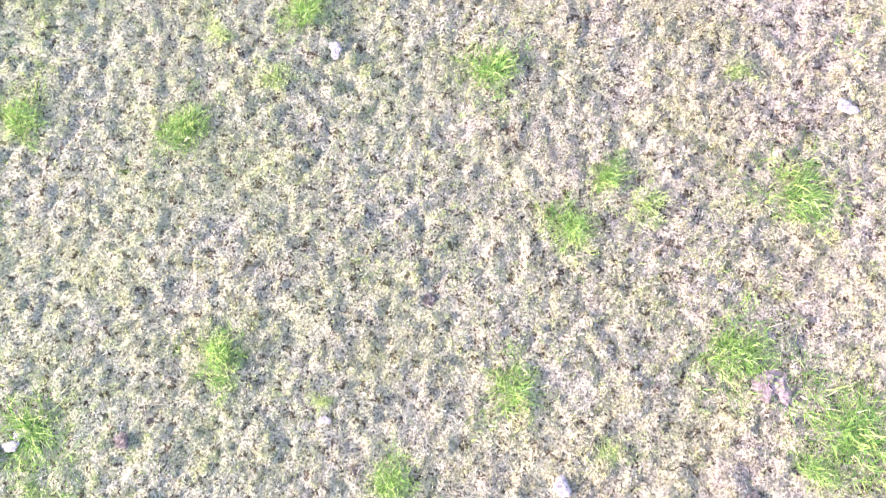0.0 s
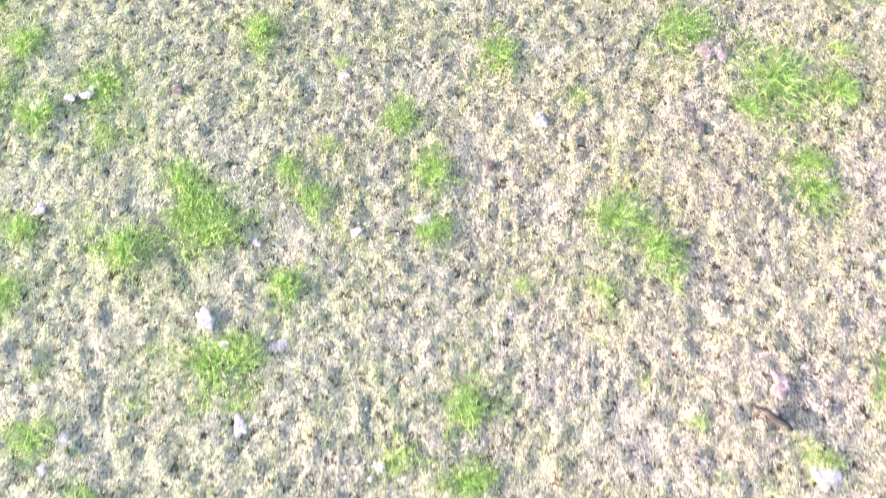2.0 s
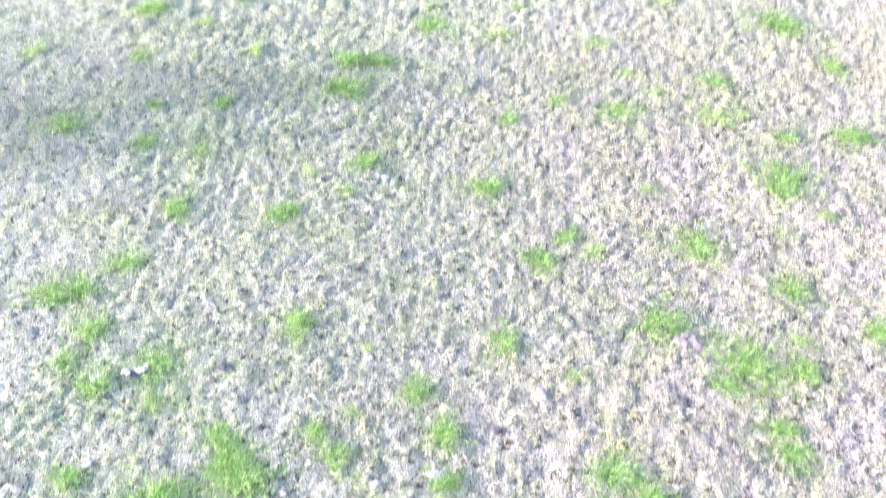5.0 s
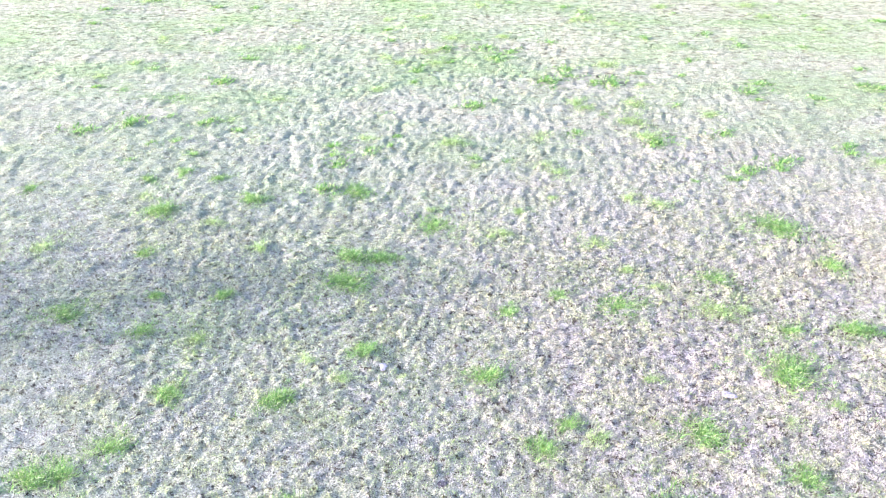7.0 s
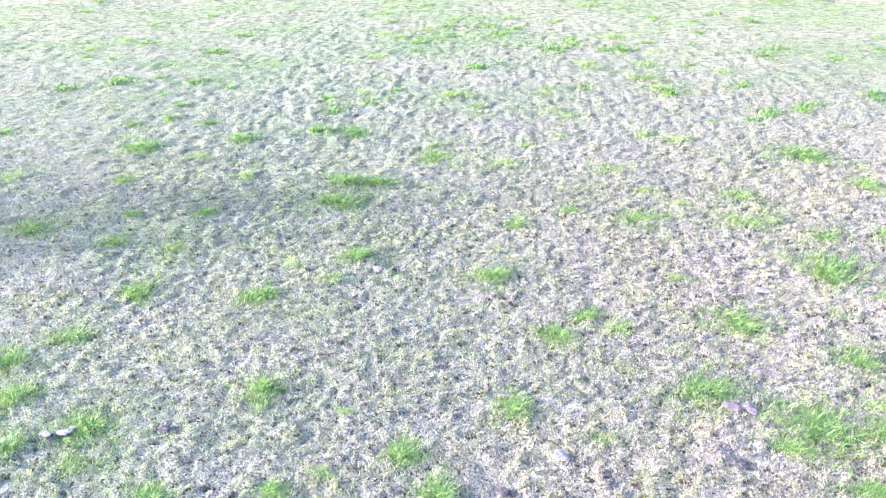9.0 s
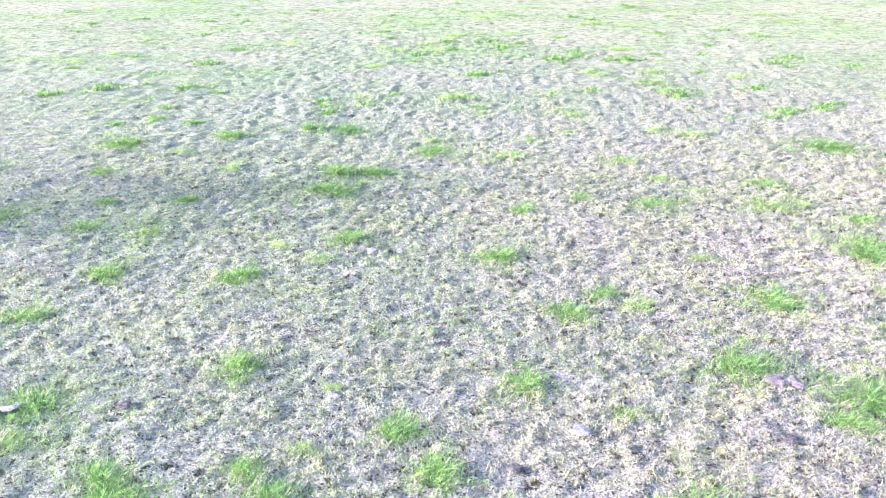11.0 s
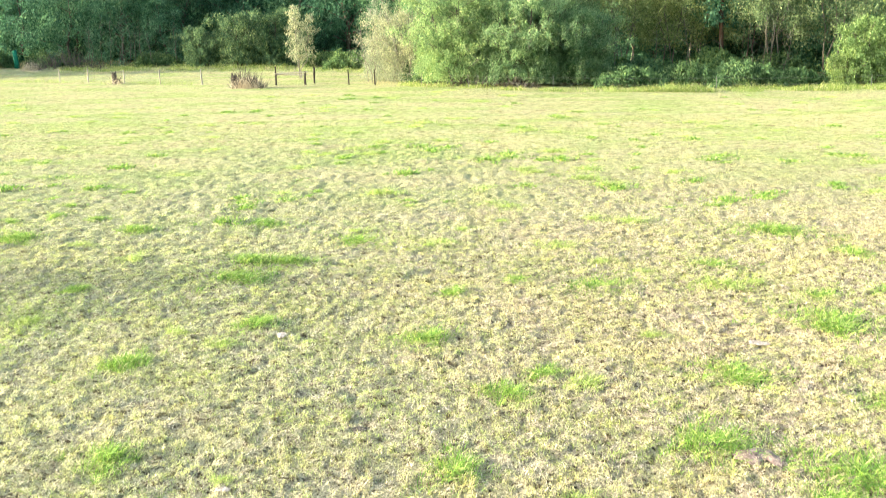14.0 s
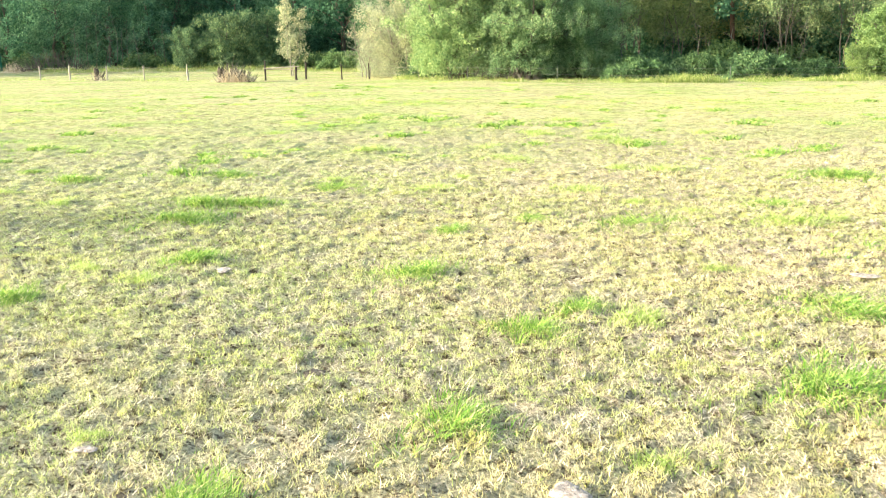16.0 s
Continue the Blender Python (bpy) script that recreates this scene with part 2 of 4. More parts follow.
def vnoise(x, y, scale, seed):
    """Smooth value noise from -1 to 1, with cells of the given size."""
    x, y = np.asarray(x, float) / scale, np.asarray(y, float) / scale
    ix, iy = np.floor(x), np.floor(y)
    u, v = x - ix, y - iy
    u, v = u * u * (3 - 2 * u), v * v * (3 - 2 * v)
    a, b = hash01(ix, iy, seed), hash01(ix + 1, iy, seed)
    c, d = hash01(ix, iy + 1, seed), hash01(ix + 1, iy + 1, seed)
    return 2 * ((a * (1 - u) + b * u) * (1 - v) + (c * (1 - u) + d * u) * v) - 1


def hummocks(x, y, cell, seed):
    """Rounded grass hummocks, 0 in the gaps between them and about 1 on their tops, in irregular cells of the given size."""
    x, y = np.asarray(x, float), np.asarray(y, float)
    wx = (x + 0.35 * cell * vnoise(x, y, 0.8 * cell, seed + 1)) / cell
    wy = (y + 0.35 * cell * vnoise(x, y, 0.8 * cell, seed + 2)) / cell
    ix, iy = np.floor(wx), np.floor(wy)
    near, second, tall = np.full(x.shape, 9.0), np.full(x.shape, 9.0), np.zeros(x.shape)
    for ox in (-1, 0, 1):
        for oy in (-1, 0, 1):
            cx, cy = ix + ox, iy + oy
            d = np.hypot(cx + 0.1 + 0.8 * hash01(cx, cy, seed + 3) - wx, cy + 0.1 + 0.8 * hash01(cx, cy, seed + 4) - wy)
            closer = d < near
            second = np.where(closer, near, np.minimum(second, d))
            tall = np.where(closer, 0.45 + 0.55 * hash01(cx, cy, seed + 5), tall)
            near = np.where(closer, d, near)
    gap = np.clip((second - near) / 0.22, 0, 1)
    return tall * np.clip(1.06 - 0.9 * near ** 2, 0, 1) * gap * (2 - gap)


def lumps(x, y):
    """How high the turf stands on its hummocks, from 0 to 1: small ones close by, broader ones across the far pasture."""
    return 0.6 * hummocks(x, y, 0.23, 31) + 0.4 * hummocks(x, y, 0.46, 51)


def height(x, y):
    """The pasture's surface: hummocks, hoof pocks, low swells, a dip towards the brambles and a bank before the wood."""
    x, y = np.asarray(x, float), np.asarray(y, float)
    out = np.maximum(np.maximum(np.abs(x) - 9, y - 11), np.maximum(-11 - y, 0))
    fade = [np.clip((e - out) / (0.6 * e), 0, 1) for e in (18, 42, 60)]
    broad = np.clip((y - 3) / 10, 0, 1) * np.clip(0.75 - x / 30, 0.35, 1)
    h = fade[0] * (0.066 * hummocks(x, y, 0.23, 31) - 0.036) + fade[1] * (0.034 + 0.05 * broad) * (hummocks(x, y, 0.46, 51) - 0.5)
    h = h + fade[2] * 0.016 * vnoise(x, y, 1.3, 3)
    h = h + 0.04 * vnoise(x, y, 4.5, 4) + 0.07 * vnoise(x, y, 13.0, 5) * np.clip((y + 5) / 25, 0, 1)
    h = h - 0.28 * np.clip((x - 1) / 12, 0, 1) * np.clip((y - 34) / 22, 0, 1) + 0.35 * np.clip((y - 82) / 16, 0, 1) * np.clip((-x - 8) / 15, 0, 1)
    return h - 0.03


def mesh_of(name, verts, faces):
    """A mesh from an (n, 3) array of corners and an (m, 3 or 4) array of faces."""
    verts, faces = np.asarray(verts, np.float32), np.asarray(faces, np.int32)
    me = bpy.data.meshes.new(name)
    k = faces.shape[1]
    me.vertices.add(len(verts))
    me.vertices.foreach_set("co", verts.ravel())
    me.loops.add(faces.size)
    me.loops.foreach_set("vertex_index", faces.ravel())
    me.polygons.add(len(faces))
    me.polygons.foreach_set("loop_start", np.arange(0, faces.size, k, dtype=np.int32))
    me.polygons.foreach_set("loop_total", np.full(len(faces), k, np.int32))
    me.update(calc_edges=True)
    return me


def part(name, me, mat, parent=None, label=""):
    """Links a mesh, or a bmesh, as one object under a thing or a part."""
    if isinstance(me, bmesh.types.BMesh):
        bm, me = me, bpy.data.meshes.new(name)
        bm.to_mesh(me)
        bm.free()
    if mat is not None and not me.materials:
        me.materials.append(mat)
    ob = new(name, me)
    ob.parent = parent
    return tagged(ob, label)


def smooth(ob):
    ob.data.polygons.foreach_set("use_smooth", np.ones(len(ob.data.polygons), bool))
    return ob


def tubes(paths, sides=6):
    """Corners and four-sided faces of tapered tubes along paths of (x, y, z, radius) points."""
    vs, fs, base = [], [], 0
    for path in paths:
        p = np.array(path, float)
        for i in range(len(p)):
            d = p[min(i + 1, len(p) - 1), :3] - p[max(i - 1, 0), :3]
            d = d / (np.linalg.norm(d) + 1e-9)
            s = np.cross(d, (0.31, 0.95, 0.05) if abs(d[1]) < 0.9 else (1, 0, 0))
            s = s / np.linalg.norm(s)
            q = np.cross(d, s)
            for k in range(sides):
                a = 2 * math.pi * k / sides
                vs.append(p[i, :3] + p[i, 3] * (math.cos(a) * s + math.sin(a) * q))
        n = len(p)
        for i in range(n - 1):
            for k in range(sides):
                a, b = base + i * sides + k, base + i * sides + (k + 1) % sides
                fs.append((a, b, b + sides, a + sides))
        for end in (0, n - 1):
            c = len(vs)
            vs.append(p[end, :3])
            for k in range(0, sides, 2):
                r = base + end * sides
                fs.append((r + k, r + (k + 1) % sides, r + (k + 2) % sides, c))
        base = len(vs)
    return np.array(vs), np.array(fs)


def single_blades(rng, x, y, length, width, lean):
    """One bent-over triangle for each grass blade rooted at (x, y)."""
    n = len(x)
    a, tilt = rng.uniform(0, 2 * math.pi, n), np.radians(rng.uniform(*lean, n))
    dx, dy = np.cos(a), np.sin(a)
    z = height(x, y) - 0.006
    w = rng.uniform(0, 2 * math.pi, n)
    wx, wy = np.cos(w) * width / 2, np.sin(w) * width / 2
    v = np.empty((n, 3, 3), np.float32)
    v[:, 0] = np.stack([x - wx, y - wy, z], 1)
    v[:, 1] = np.stack([x + wx, y + wy, z], 1)
    v[:, 2] = np.stack([x + dx * length * np.sin(tilt), y + dy * length * np.sin(tilt), z + length * np.cos(tilt) + 0.006], 1)
    return v.reshape(-1, 3), np.arange(3 * n).reshape(-1, 3)


def arched_blades(rng, bx, by, bz, a, length, width, spread, bends=((0.0, 0.8), (0.4, 1.0), (0.75, 0.7), (1.0, 0.12))):
    """Blades of three bends that rise and arch over towards the angle a: quads up to a blunt tip."""
    n = len(bx)
    rows = []
    for s, w in bends:
        reach = spread * length * s ** 1.8
        up = length * (s - 0.42 * spread * s ** 2.4)
        cx, cy, cz = bx + np.cos(a) * reach, by + np.sin(a) * reach, bz + up
        ox, oy = -np.sin(a + 0.6) * width * w / 2, np.cos(a + 0.6) * width * w / 2
        rows += [np.stack([cx - ox, cy - oy, cz], 1), np.stack([cx + ox, cy + oy, cz], 1)]
    v = np.stack(rows, 1).reshape(-1, 3)
    f = np.array([(2 * k, 2 * k + 1, 2 * k + 3, 2 * k + 2) for k in range(len(bends) - 1)])[None] + 2 * len(bends) * np.arange(n)[:, None, None]
    return v, f.reshape(-1, 4)


# ---- ground ----
def steps(lo, hi, fine, slow_to, slow, widest, reach, fast):
    """Grid lines: evenly fine from lo to hi, then slowly wider apart up to a widest gap, and past slow_to quickly."""
    out = list(np.arange(lo, hi, fine))
    for sign, limit in ((-1, slow_to[0]), (1, slow_to[1])):
        p, s, more = (out[0] if sign < 0 else out[-1]), fine, []
        while abs(p) < reach:
            s = min(s * slow, widest) if sign * (p - limit) < 0 else s * fast
            p += sign * s
            more.append(p)
        out = more[::-1] + out if sign < 0 else out + more
    return np.array(out)


gx = steps(-8.5, 8.5, 0.08, (-22, 20), 1.012, 0.13, 1500, 1.1)
gy = steps(-10.5, 9, 0.08, (-11, 42), 1.012, 0.15, 1500, 1.08)
GX, GY = np.meshgrid(gx, gy)
idx = np.arange(GX.size).reshape(GX.shape)
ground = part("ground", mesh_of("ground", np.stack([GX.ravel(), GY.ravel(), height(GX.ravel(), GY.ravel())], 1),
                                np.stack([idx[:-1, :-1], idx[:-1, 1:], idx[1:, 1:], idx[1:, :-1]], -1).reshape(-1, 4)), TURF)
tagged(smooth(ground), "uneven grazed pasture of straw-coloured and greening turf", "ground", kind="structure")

rng = np.random.default_rng(7)


def scatter(n, y0, y1, half0, half1, bare=0.12, fade=None, soft_edge=0.0):
    """Random places in a stretch of the plan that widens from half0 to half1: thick on the hummocks, sparse in the gaps."""
    y = y0 + (y1 - y0) * rng.uniform(0, 1, n)
    half = half0 + (half1 - half0) * (y - y0) / (y1 - y0)
    x = rng.uniform(-1, 1, n) * half
    keep = rng.uniform(0, 1, n) < half / max(half0, half1) * np.clip(bare + 1.5 * lumps(x, y) * (1 + 0.35 * vnoise(x, y, 1.0, 12)), 0.0, 1)
    if fade:
        keep &= rng.uniform(0, 1, n) < np.clip((y - fade[0]) / (fade[1] - fade[0]), 0, 1)
    if soft_edge:
        inside = np.minimum(np.minimum(half - np.abs(x), y1 - y), 0.7 * (y - y0)) / soft_edge + 0.35 * vnoise(x, y, 1.1, 15)
        keep &= rng.uniform(0, 1, n) < np.clip(inside, 0, 1)
    return x[keep], y[keep]


def clumped(x, y, blades, reach, size, width, lean):
    """Small tussocks: blades that splay from each place."""
    n = len(x) * blades
    tall = np.repeat(rng.uniform(*size, len(x)), blades) * rng.uniform(0.6, 1.15, n)
    bx = np.repeat(x, blades) + rng.normal(0, reach, n)
    by = np.repeat(y, blades) + rng.normal(0, reach, n)
    return single_blades(rng, bx, by, tall, rng.uniform(*width, n), lean)


def turf(name, parts, mat, label):
    vs, fs, base = [], [], 0
    for v, f in parts:
        vs.append(v)
        fs.append(f + base)
        base += len(v)
    tagged(part(name, mesh_of(name, np.concatenate(vs), np.concatenate(fs)), mat), label, "grass", kind="stuff")


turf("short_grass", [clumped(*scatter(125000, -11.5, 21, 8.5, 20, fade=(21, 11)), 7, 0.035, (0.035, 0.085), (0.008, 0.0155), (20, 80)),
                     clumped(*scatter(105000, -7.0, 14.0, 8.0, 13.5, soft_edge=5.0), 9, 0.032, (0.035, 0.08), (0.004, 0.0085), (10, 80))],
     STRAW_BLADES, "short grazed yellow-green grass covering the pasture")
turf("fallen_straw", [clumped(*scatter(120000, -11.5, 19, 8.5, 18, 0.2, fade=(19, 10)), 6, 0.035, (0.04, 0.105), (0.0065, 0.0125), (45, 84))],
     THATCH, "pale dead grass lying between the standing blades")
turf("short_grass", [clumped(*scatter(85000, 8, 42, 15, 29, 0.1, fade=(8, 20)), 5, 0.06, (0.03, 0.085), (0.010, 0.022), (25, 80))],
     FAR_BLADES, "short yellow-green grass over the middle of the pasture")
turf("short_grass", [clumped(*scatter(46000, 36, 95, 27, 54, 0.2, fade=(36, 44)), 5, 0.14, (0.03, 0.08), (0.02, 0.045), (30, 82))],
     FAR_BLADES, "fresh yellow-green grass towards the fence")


# ---- grass tufts ----
BLUNT = ((0.0, 0.8), (0.5, 1.0), (1.0, 0.12))


def tuft_mesh(name, seed, bundles, each, tall, mat, fine=1.0, bends=BLUNT):
    """A clump of radius 1 gathered from bundles of blades, each splaying from its own root, with a ragged outline and gaps."""
    r = np.random.default_rng(seed)
    ang, rad = r.uniform(0, 2 * math.pi, bundles), np.abs(r.normal(0, 0.52, bundles)) + 0.12 * r.uniform(0, 1, bundles)
    lob = 1 + 0.34 * np.sin(2 * ang + seed) + 0.22 * np.sin(3 * ang + 2 * seed)
    cx, cy, size = rad * lob * np.cos(ang), rad * lob * np.sin(ang), r.uniform(0.6, 1.1, bundles) * np.clip(1.12 - 0.5 * rad, 0.4, 1.1)
    k = np.repeat(np.arange(bundles), each)
    n = len(k)
    way, off = r.uniform(0, 2 * math.pi, n), np.abs(r.normal(0, 0.10, n))
    bx, by = cx[k] + off * np.cos(way), cy[k] + off * np.sin(way)
    lean = way + r.normal(0, 0.7, n)
    length = np.maximum(tall * size[k] * r.uniform(0.4, 1.1, n), 0.08)
    v, f = arched_blades(r, bx, by, np.full(n, -0.05), lean, length, fine * r.uniform(0.014, 0.034, n), r.uniform(0.3, 1.1, n), bends)
    me = mesh_of(name, v, f)
    me.materials.append(mat)
    return me


LUSH = [tuft_mesh("grass_tuft", s, 92, 11, 0.46, TUFT_BLADES, 0.6) for s in range(8)]
WIDE = [tuft_mesh("grass_tuft", 10 + s, 125, 11, 0.38, TUFT_BLADES, 0.54) for s in range(4)]
SPARSE = [tuft_mesh("grass_tuft", 40 + s, 25, 8, 0.40, TUFT_BLADES, 1.45) for s in range(5)]
FAINT = [tuft_mesh("thin_grass_tuft", 20 + s, 62, 9, 0.34, FAINT_BLADES, 0.62) for s in range(5)]


def tufts(places, meshes, label, group):
    for i, (x, y, r) in enumerate(places):
        kinds = meshes if meshes is not LUSH else SPARSE if y > 16 else WIDE if r > 0.5 else LUSH
        ob = new("grass_tuft", kinds[(i * 5 + int(abs(x) * 10)) % len(kinds)])
        wide = 1.55 * r
        ob.matrix_world = pose(x, y, float(height(x, y)) + 0.005, 0, 0, (i * 137) % 360) @ Matrix.Diagonal((wide, wide * (0.78 + 0.3 * ((i * 7) % 5) / 4), min(1.15 * r, 0.55), 1))
        tagged(ob, label, "grass tuft", group)


tufts([(-1.83, -10.31, 0.35), (0.01, -10.3, 0.26), (0.44, -9.64, 0.43), (-6.98, -9.4, 0.28), (0.17, -9.04, 0.35), (-3.8, -9.02, 0.4),
       (-5.78, -8.08, 0.38), (3.67, -7.89, 0.46), (-0.23, -7.34, 0.36), (-6.72, -7.07, 0.44), (-0.32, -6.25, 0.42), (-4.22, -5.8, 0.58),
       (6.05, -5.59, 0.4), (-3.83, -5.57, 0.39), (-7.63, -4.79, 0.37), (-3.21, -4.47, 0.4), (-5.92, -3.93, 0.47), (-7.64, -3.64, 0.33),
       (2.6, -3.61, 0.46), (-4.5, -3.53, 0.52), (-1, -3.4, 0.36), (-4.88, -3.2, 0.53), (1.98, -3.02, 0.52), (-2.95, -2.92, 0.37),
       (-5.19, -2.63, 0.43), (5.11, -2.44, 0.6), (-3.43, -2.42, 0.27), (-1.07, -2.32, 0.37)], LUSH, "lush bright green grass tuft standing above grazed turf", "lush grass tufts")
tufts([(5.02, -1.92, 0.33), (-7.86, -1.58, 0.47), (-1.68, -1.36, 0.32), (-8.63, -0.97, 0.42), (-6.84, -0.93, 0.57), (4.17, -0.89, 0.34),
       (5.72, -0.51, 0.41), (4.73, -0.32, 0.69), (-8.35, -0.13, 0.43), (-0.04, -0.02, 0.41), (-4.22, 0.25, 0.42), (7.41, 0.59, 0.37),
       (3.14, 0.62, 0.51), (-9.49, 0.85, 0.51), (-8.96, 1.03, 0.44), (5.92, 1.79, 0.56), (-8.3, 1.9, 0.56), (0.74, 2.41, 0.38),
       (4.16, 3.14, 0.67), (1.3, 3.22, 0.3), (-5.14, 3.71, 0.45), (-7.65, 3.73, 0.38), (-0.5, 4.86, 0.44), (6.43, 5.32, 0.75),
       (-3.46, 5.69, 0.32), (-9.14, 6.23, 0.47), (-11.34, 6.97, 0.57), (6.8, 7.17, 0.37)], LUSH, "lush bright green grass tuft standing above grazed turf", "lush grass tufts")
tufts([(8.4, 7.24, 0.46), (-0.07, 7.69, 0.33), (-9.32, 7.94, 0.21), (-7.53, 8.02, 0.28), (2.75, 8.08, 0.75), (1.2, 8.63, 0.34),
       (-4.38, 8.89, 0.7), (5.33, 9.66, 0.56), (-3.66, 10.26, 0.41), (-4.48, 10.31, 0.44), (8.7, 10.51, 0.5), (-2.37, 12.32, 0.75),
       (7.67, 12.73, 0.71), (-10.85, 12.97, 0.55), (-8.21, 13.91, 0.38), (-5.07, 14.74, 0.69), (-9.71, 15.49, 0.27), (-5.96, 16.84, 0.55),
       (8.74, 17.03, 0.41), (-0.3, 17.31, 0.37), (-11.13, 17.38, 0.29), (-1.39, 17.48, 0.37), (8.98, 17.54, 0.57), (-5.04, 18, 0.47),
       (11.3, 18.32, 0.44), (-6.34, 18.39, 0.48), (-12.94, 18.39, 0.3), (11.38, 18.92, 0.4)], LUSH, "lush bright green grass tuft standing above grazed turf", "lush grass tufts")
tufts([(4.9, 19.13, 0.75), (-15.97, 19.44, 0.64), (-14.35, 20.26, 0.65), (-1.73, 22.55, 0.64), (-13.55, 23.09, 0.75), (11.53, 23.79, 0.46),
       (9.13, 24.48, 0.75), (14.41, 25.18, 0.65), (-12.29, 25.22, 0.71), (1.22, 25.55, 0.75), (3.86, 25.58, 0.75), (6.75, 26.53, 0.32),
       (-15.67, 26.78, 0.34), (-4.28, 26.9, 0.42), (2.06, 27.21, 0.48), (-4.11, 27.6, 0.36), (-0.96, 28.66, 0.66), (-1.51, 30.29, 0.75),
       (5.82, 31.91, 0.36), (-14.58, 32.73, 0.39), (-6.2, 33.01, 0.37), (17.36, 35.17, 0.5), (-13.71, 36.96, 0.42), (2.29, 37.4, 0.38)], LUSH, "lush bright green grass tuft standing above grazed turf", "lush grass tufts")
tufts([(-6.7, -10.31, 0.37), (1.01, -10, 0.35), (-6.04, -9.88, 0.28), (3.17, -9.59, 0.31), (-1.88, -9.54, 0.26), (-5.33, -9.36, 0.28),
       (2.8, -9.04, 0.18), (-4.75, -9.02, 0.23), (-5.77, -8.92, 0.28), (4.44, -8.87, 0.32), (1.78, -8.45, 0.22), (-0.42, -8, 0.27),
       (-1.28, -7.05, 0.41), (4.79, -6.81, 0.38), (-5.32, -6.49, 0.34), (-4.44, -6.45, 0.34), (-3.72, -6.34, 0.43), (3.06, -6.3, 0.19),
       (-6.86, -6.04, 0.25), (2.36, -5.71, 0.19), (-5.17, -5.65, 0.3), (1.63, -5.09, 0.34), (1.7, -4.3, 0.35), (0.43, -4.3, 0.25),
       (-6.62, -1.95, 0.34), (-2.85, -1.93, 0.27), (1.96, -1.79, 0.38), (1.4, -0.81, 0.29)], FAINT, "thin low yellow-green grass tuft in dry turf", "thin grass tufts")
tufts([(-2.71, -0.32, 0.2), (1.85, 2.81, 0.38), (6.01, 3.54, 0.29), (-3.84, 4.6, 0.36), (3.24, 5.01, 0.27), (-4.74, 5.26, 0.28),
       (-7.62, 5.98, 0.33), (5.19, 8.07, 0.61), (3.1, 9.98, 0.32), (-13.45, 10.59, 0.53), (-7.21, 10.71, 0.41), (2.33, 11.57, 0.58),
       (-0.31, 11.92, 0.33), (-9.03, 12.21, 0.44), (-2.49, 13.45, 0.24)], FAINT, "thin low yellow-green grass tuft in dry turf", "thin grass tufts")

tufts([(-19.37, 38.3, 0.36), (-15.77, 37, 0.42), (-15.85, 27.45, 0.35), (-11.67, 20.32, 0.33), (-10.16, 19.76, 0.35), (-12.03, 15.3, 0.31), (-15.67, 14.41, 0.35), (-10.36, 10.31, 0.36), (-4.27, 19.47, 0.28), (-3.27, 30.06, 0.5), (-0.27, 29.81, 0.5), (13.68, 25.47, 0.35), (-5.76, 17.88, 0.31), (2.02, 26.38, 0.4), (-12.1, 18.58, 0.32), (-10.95, 15.88, 0.34)], LUSH, "lush bright green grass tuft standing above grazed turf", "lush grass tufts")
tufts([(-2.49, -3.36, 0.19), (-4.2, -8.45, 0.17), (3.87, 9.14, 0.28), (3.59, 14.54, 0.34), (0.16, 13.47, 0.29), (1.17, 14.49, 0.27), (5.84, 8.08, 0.27), (5.83, 0.24, 0.3), (7.16, 4.14, 0.32), (-1.39, 16.87, 0.26), (-0.64, 11.74, 0.24)], FAINT, "thin low yellow-green grass tuft in dry turf", "thin grass tufts")

trng = np.random.default_rng(21)


def strewn(n, lo, hi):
    """Places strewn over the far pasture, which widens with the distance, with radii from lo to hi."""
    y = np.linspace(15, 60, n) + trng.uniform(-2, 2, n)
    return [(float(a), float(b), float(c)) for a, b, c in zip(trng.uniform(-1, 1, n) * np.linspace(13, 34, n), y, trng.uniform(lo, hi, n))]


tufts(strewn(95, 0.18, 0.5), SPARSE, "low green grass tuft in the distant pasture", "distant grass tufts")
tufts(strewn(95, 0.35, 0.75), FAINT, "broad thin yellow-green grass patch in the distant pasture", "distant thin tufts")


# ---- dung and sticks ----
def pat_mesh(name, seed, mat, rings=7, sides=18, crumble=0.3):
    """A crusted, lobed pat of radius 1 with a sunken, broken top."""
    r = np.random.default_rng(seed)
    vs, fs = [(0, 0, 0.2)], []
    ph = r.uniform(0, 6.28, 5)
    for i in range(1, rings + 1):
        t = i / rings
        for k in range(sides):
            a = 2 * math.pi * k / sides
            edge = 1 + crumble * (0.5 * math.sin(2 * a + ph[0]) + 0.35 * math.sin(3 * a + ph[1]) + 0.3 * math.sin(5 * a + ph[2])) + crumble * 0.25 * r.normal()
            z = 0.24 * math.sqrt(max(0, 1 - t ** 3)) * (0.85 + 0.15 * math.sin(3 * t + a + ph[3])) + 0.035 * r.normal() - 0.1 * t ** 6
            vs.append((t * edge * math.cos(a), t * edge * math.sin(a), z))
    for k in range(sides):
        fs.append((0, 1 + k, 1 + (k + 1) % sides, 0))
    quads = []
    for i in range(rings - 1):
        for k in range(sides):
            a, b = 1 + i * sides + k, 1 + i * sides + (k + 1) % sides
            quads.append((a, a + sides, b + sides, b))
    me = bpy.data.meshes.new(name)
    me.from_pydata(vs, [], [f[:3] for f in fs] + quads)
    me.materials.append(mat)
    me.polygons.foreach_set("use_smooth", np.ones(len(me.polygons), bool))
    me.update()
    return me


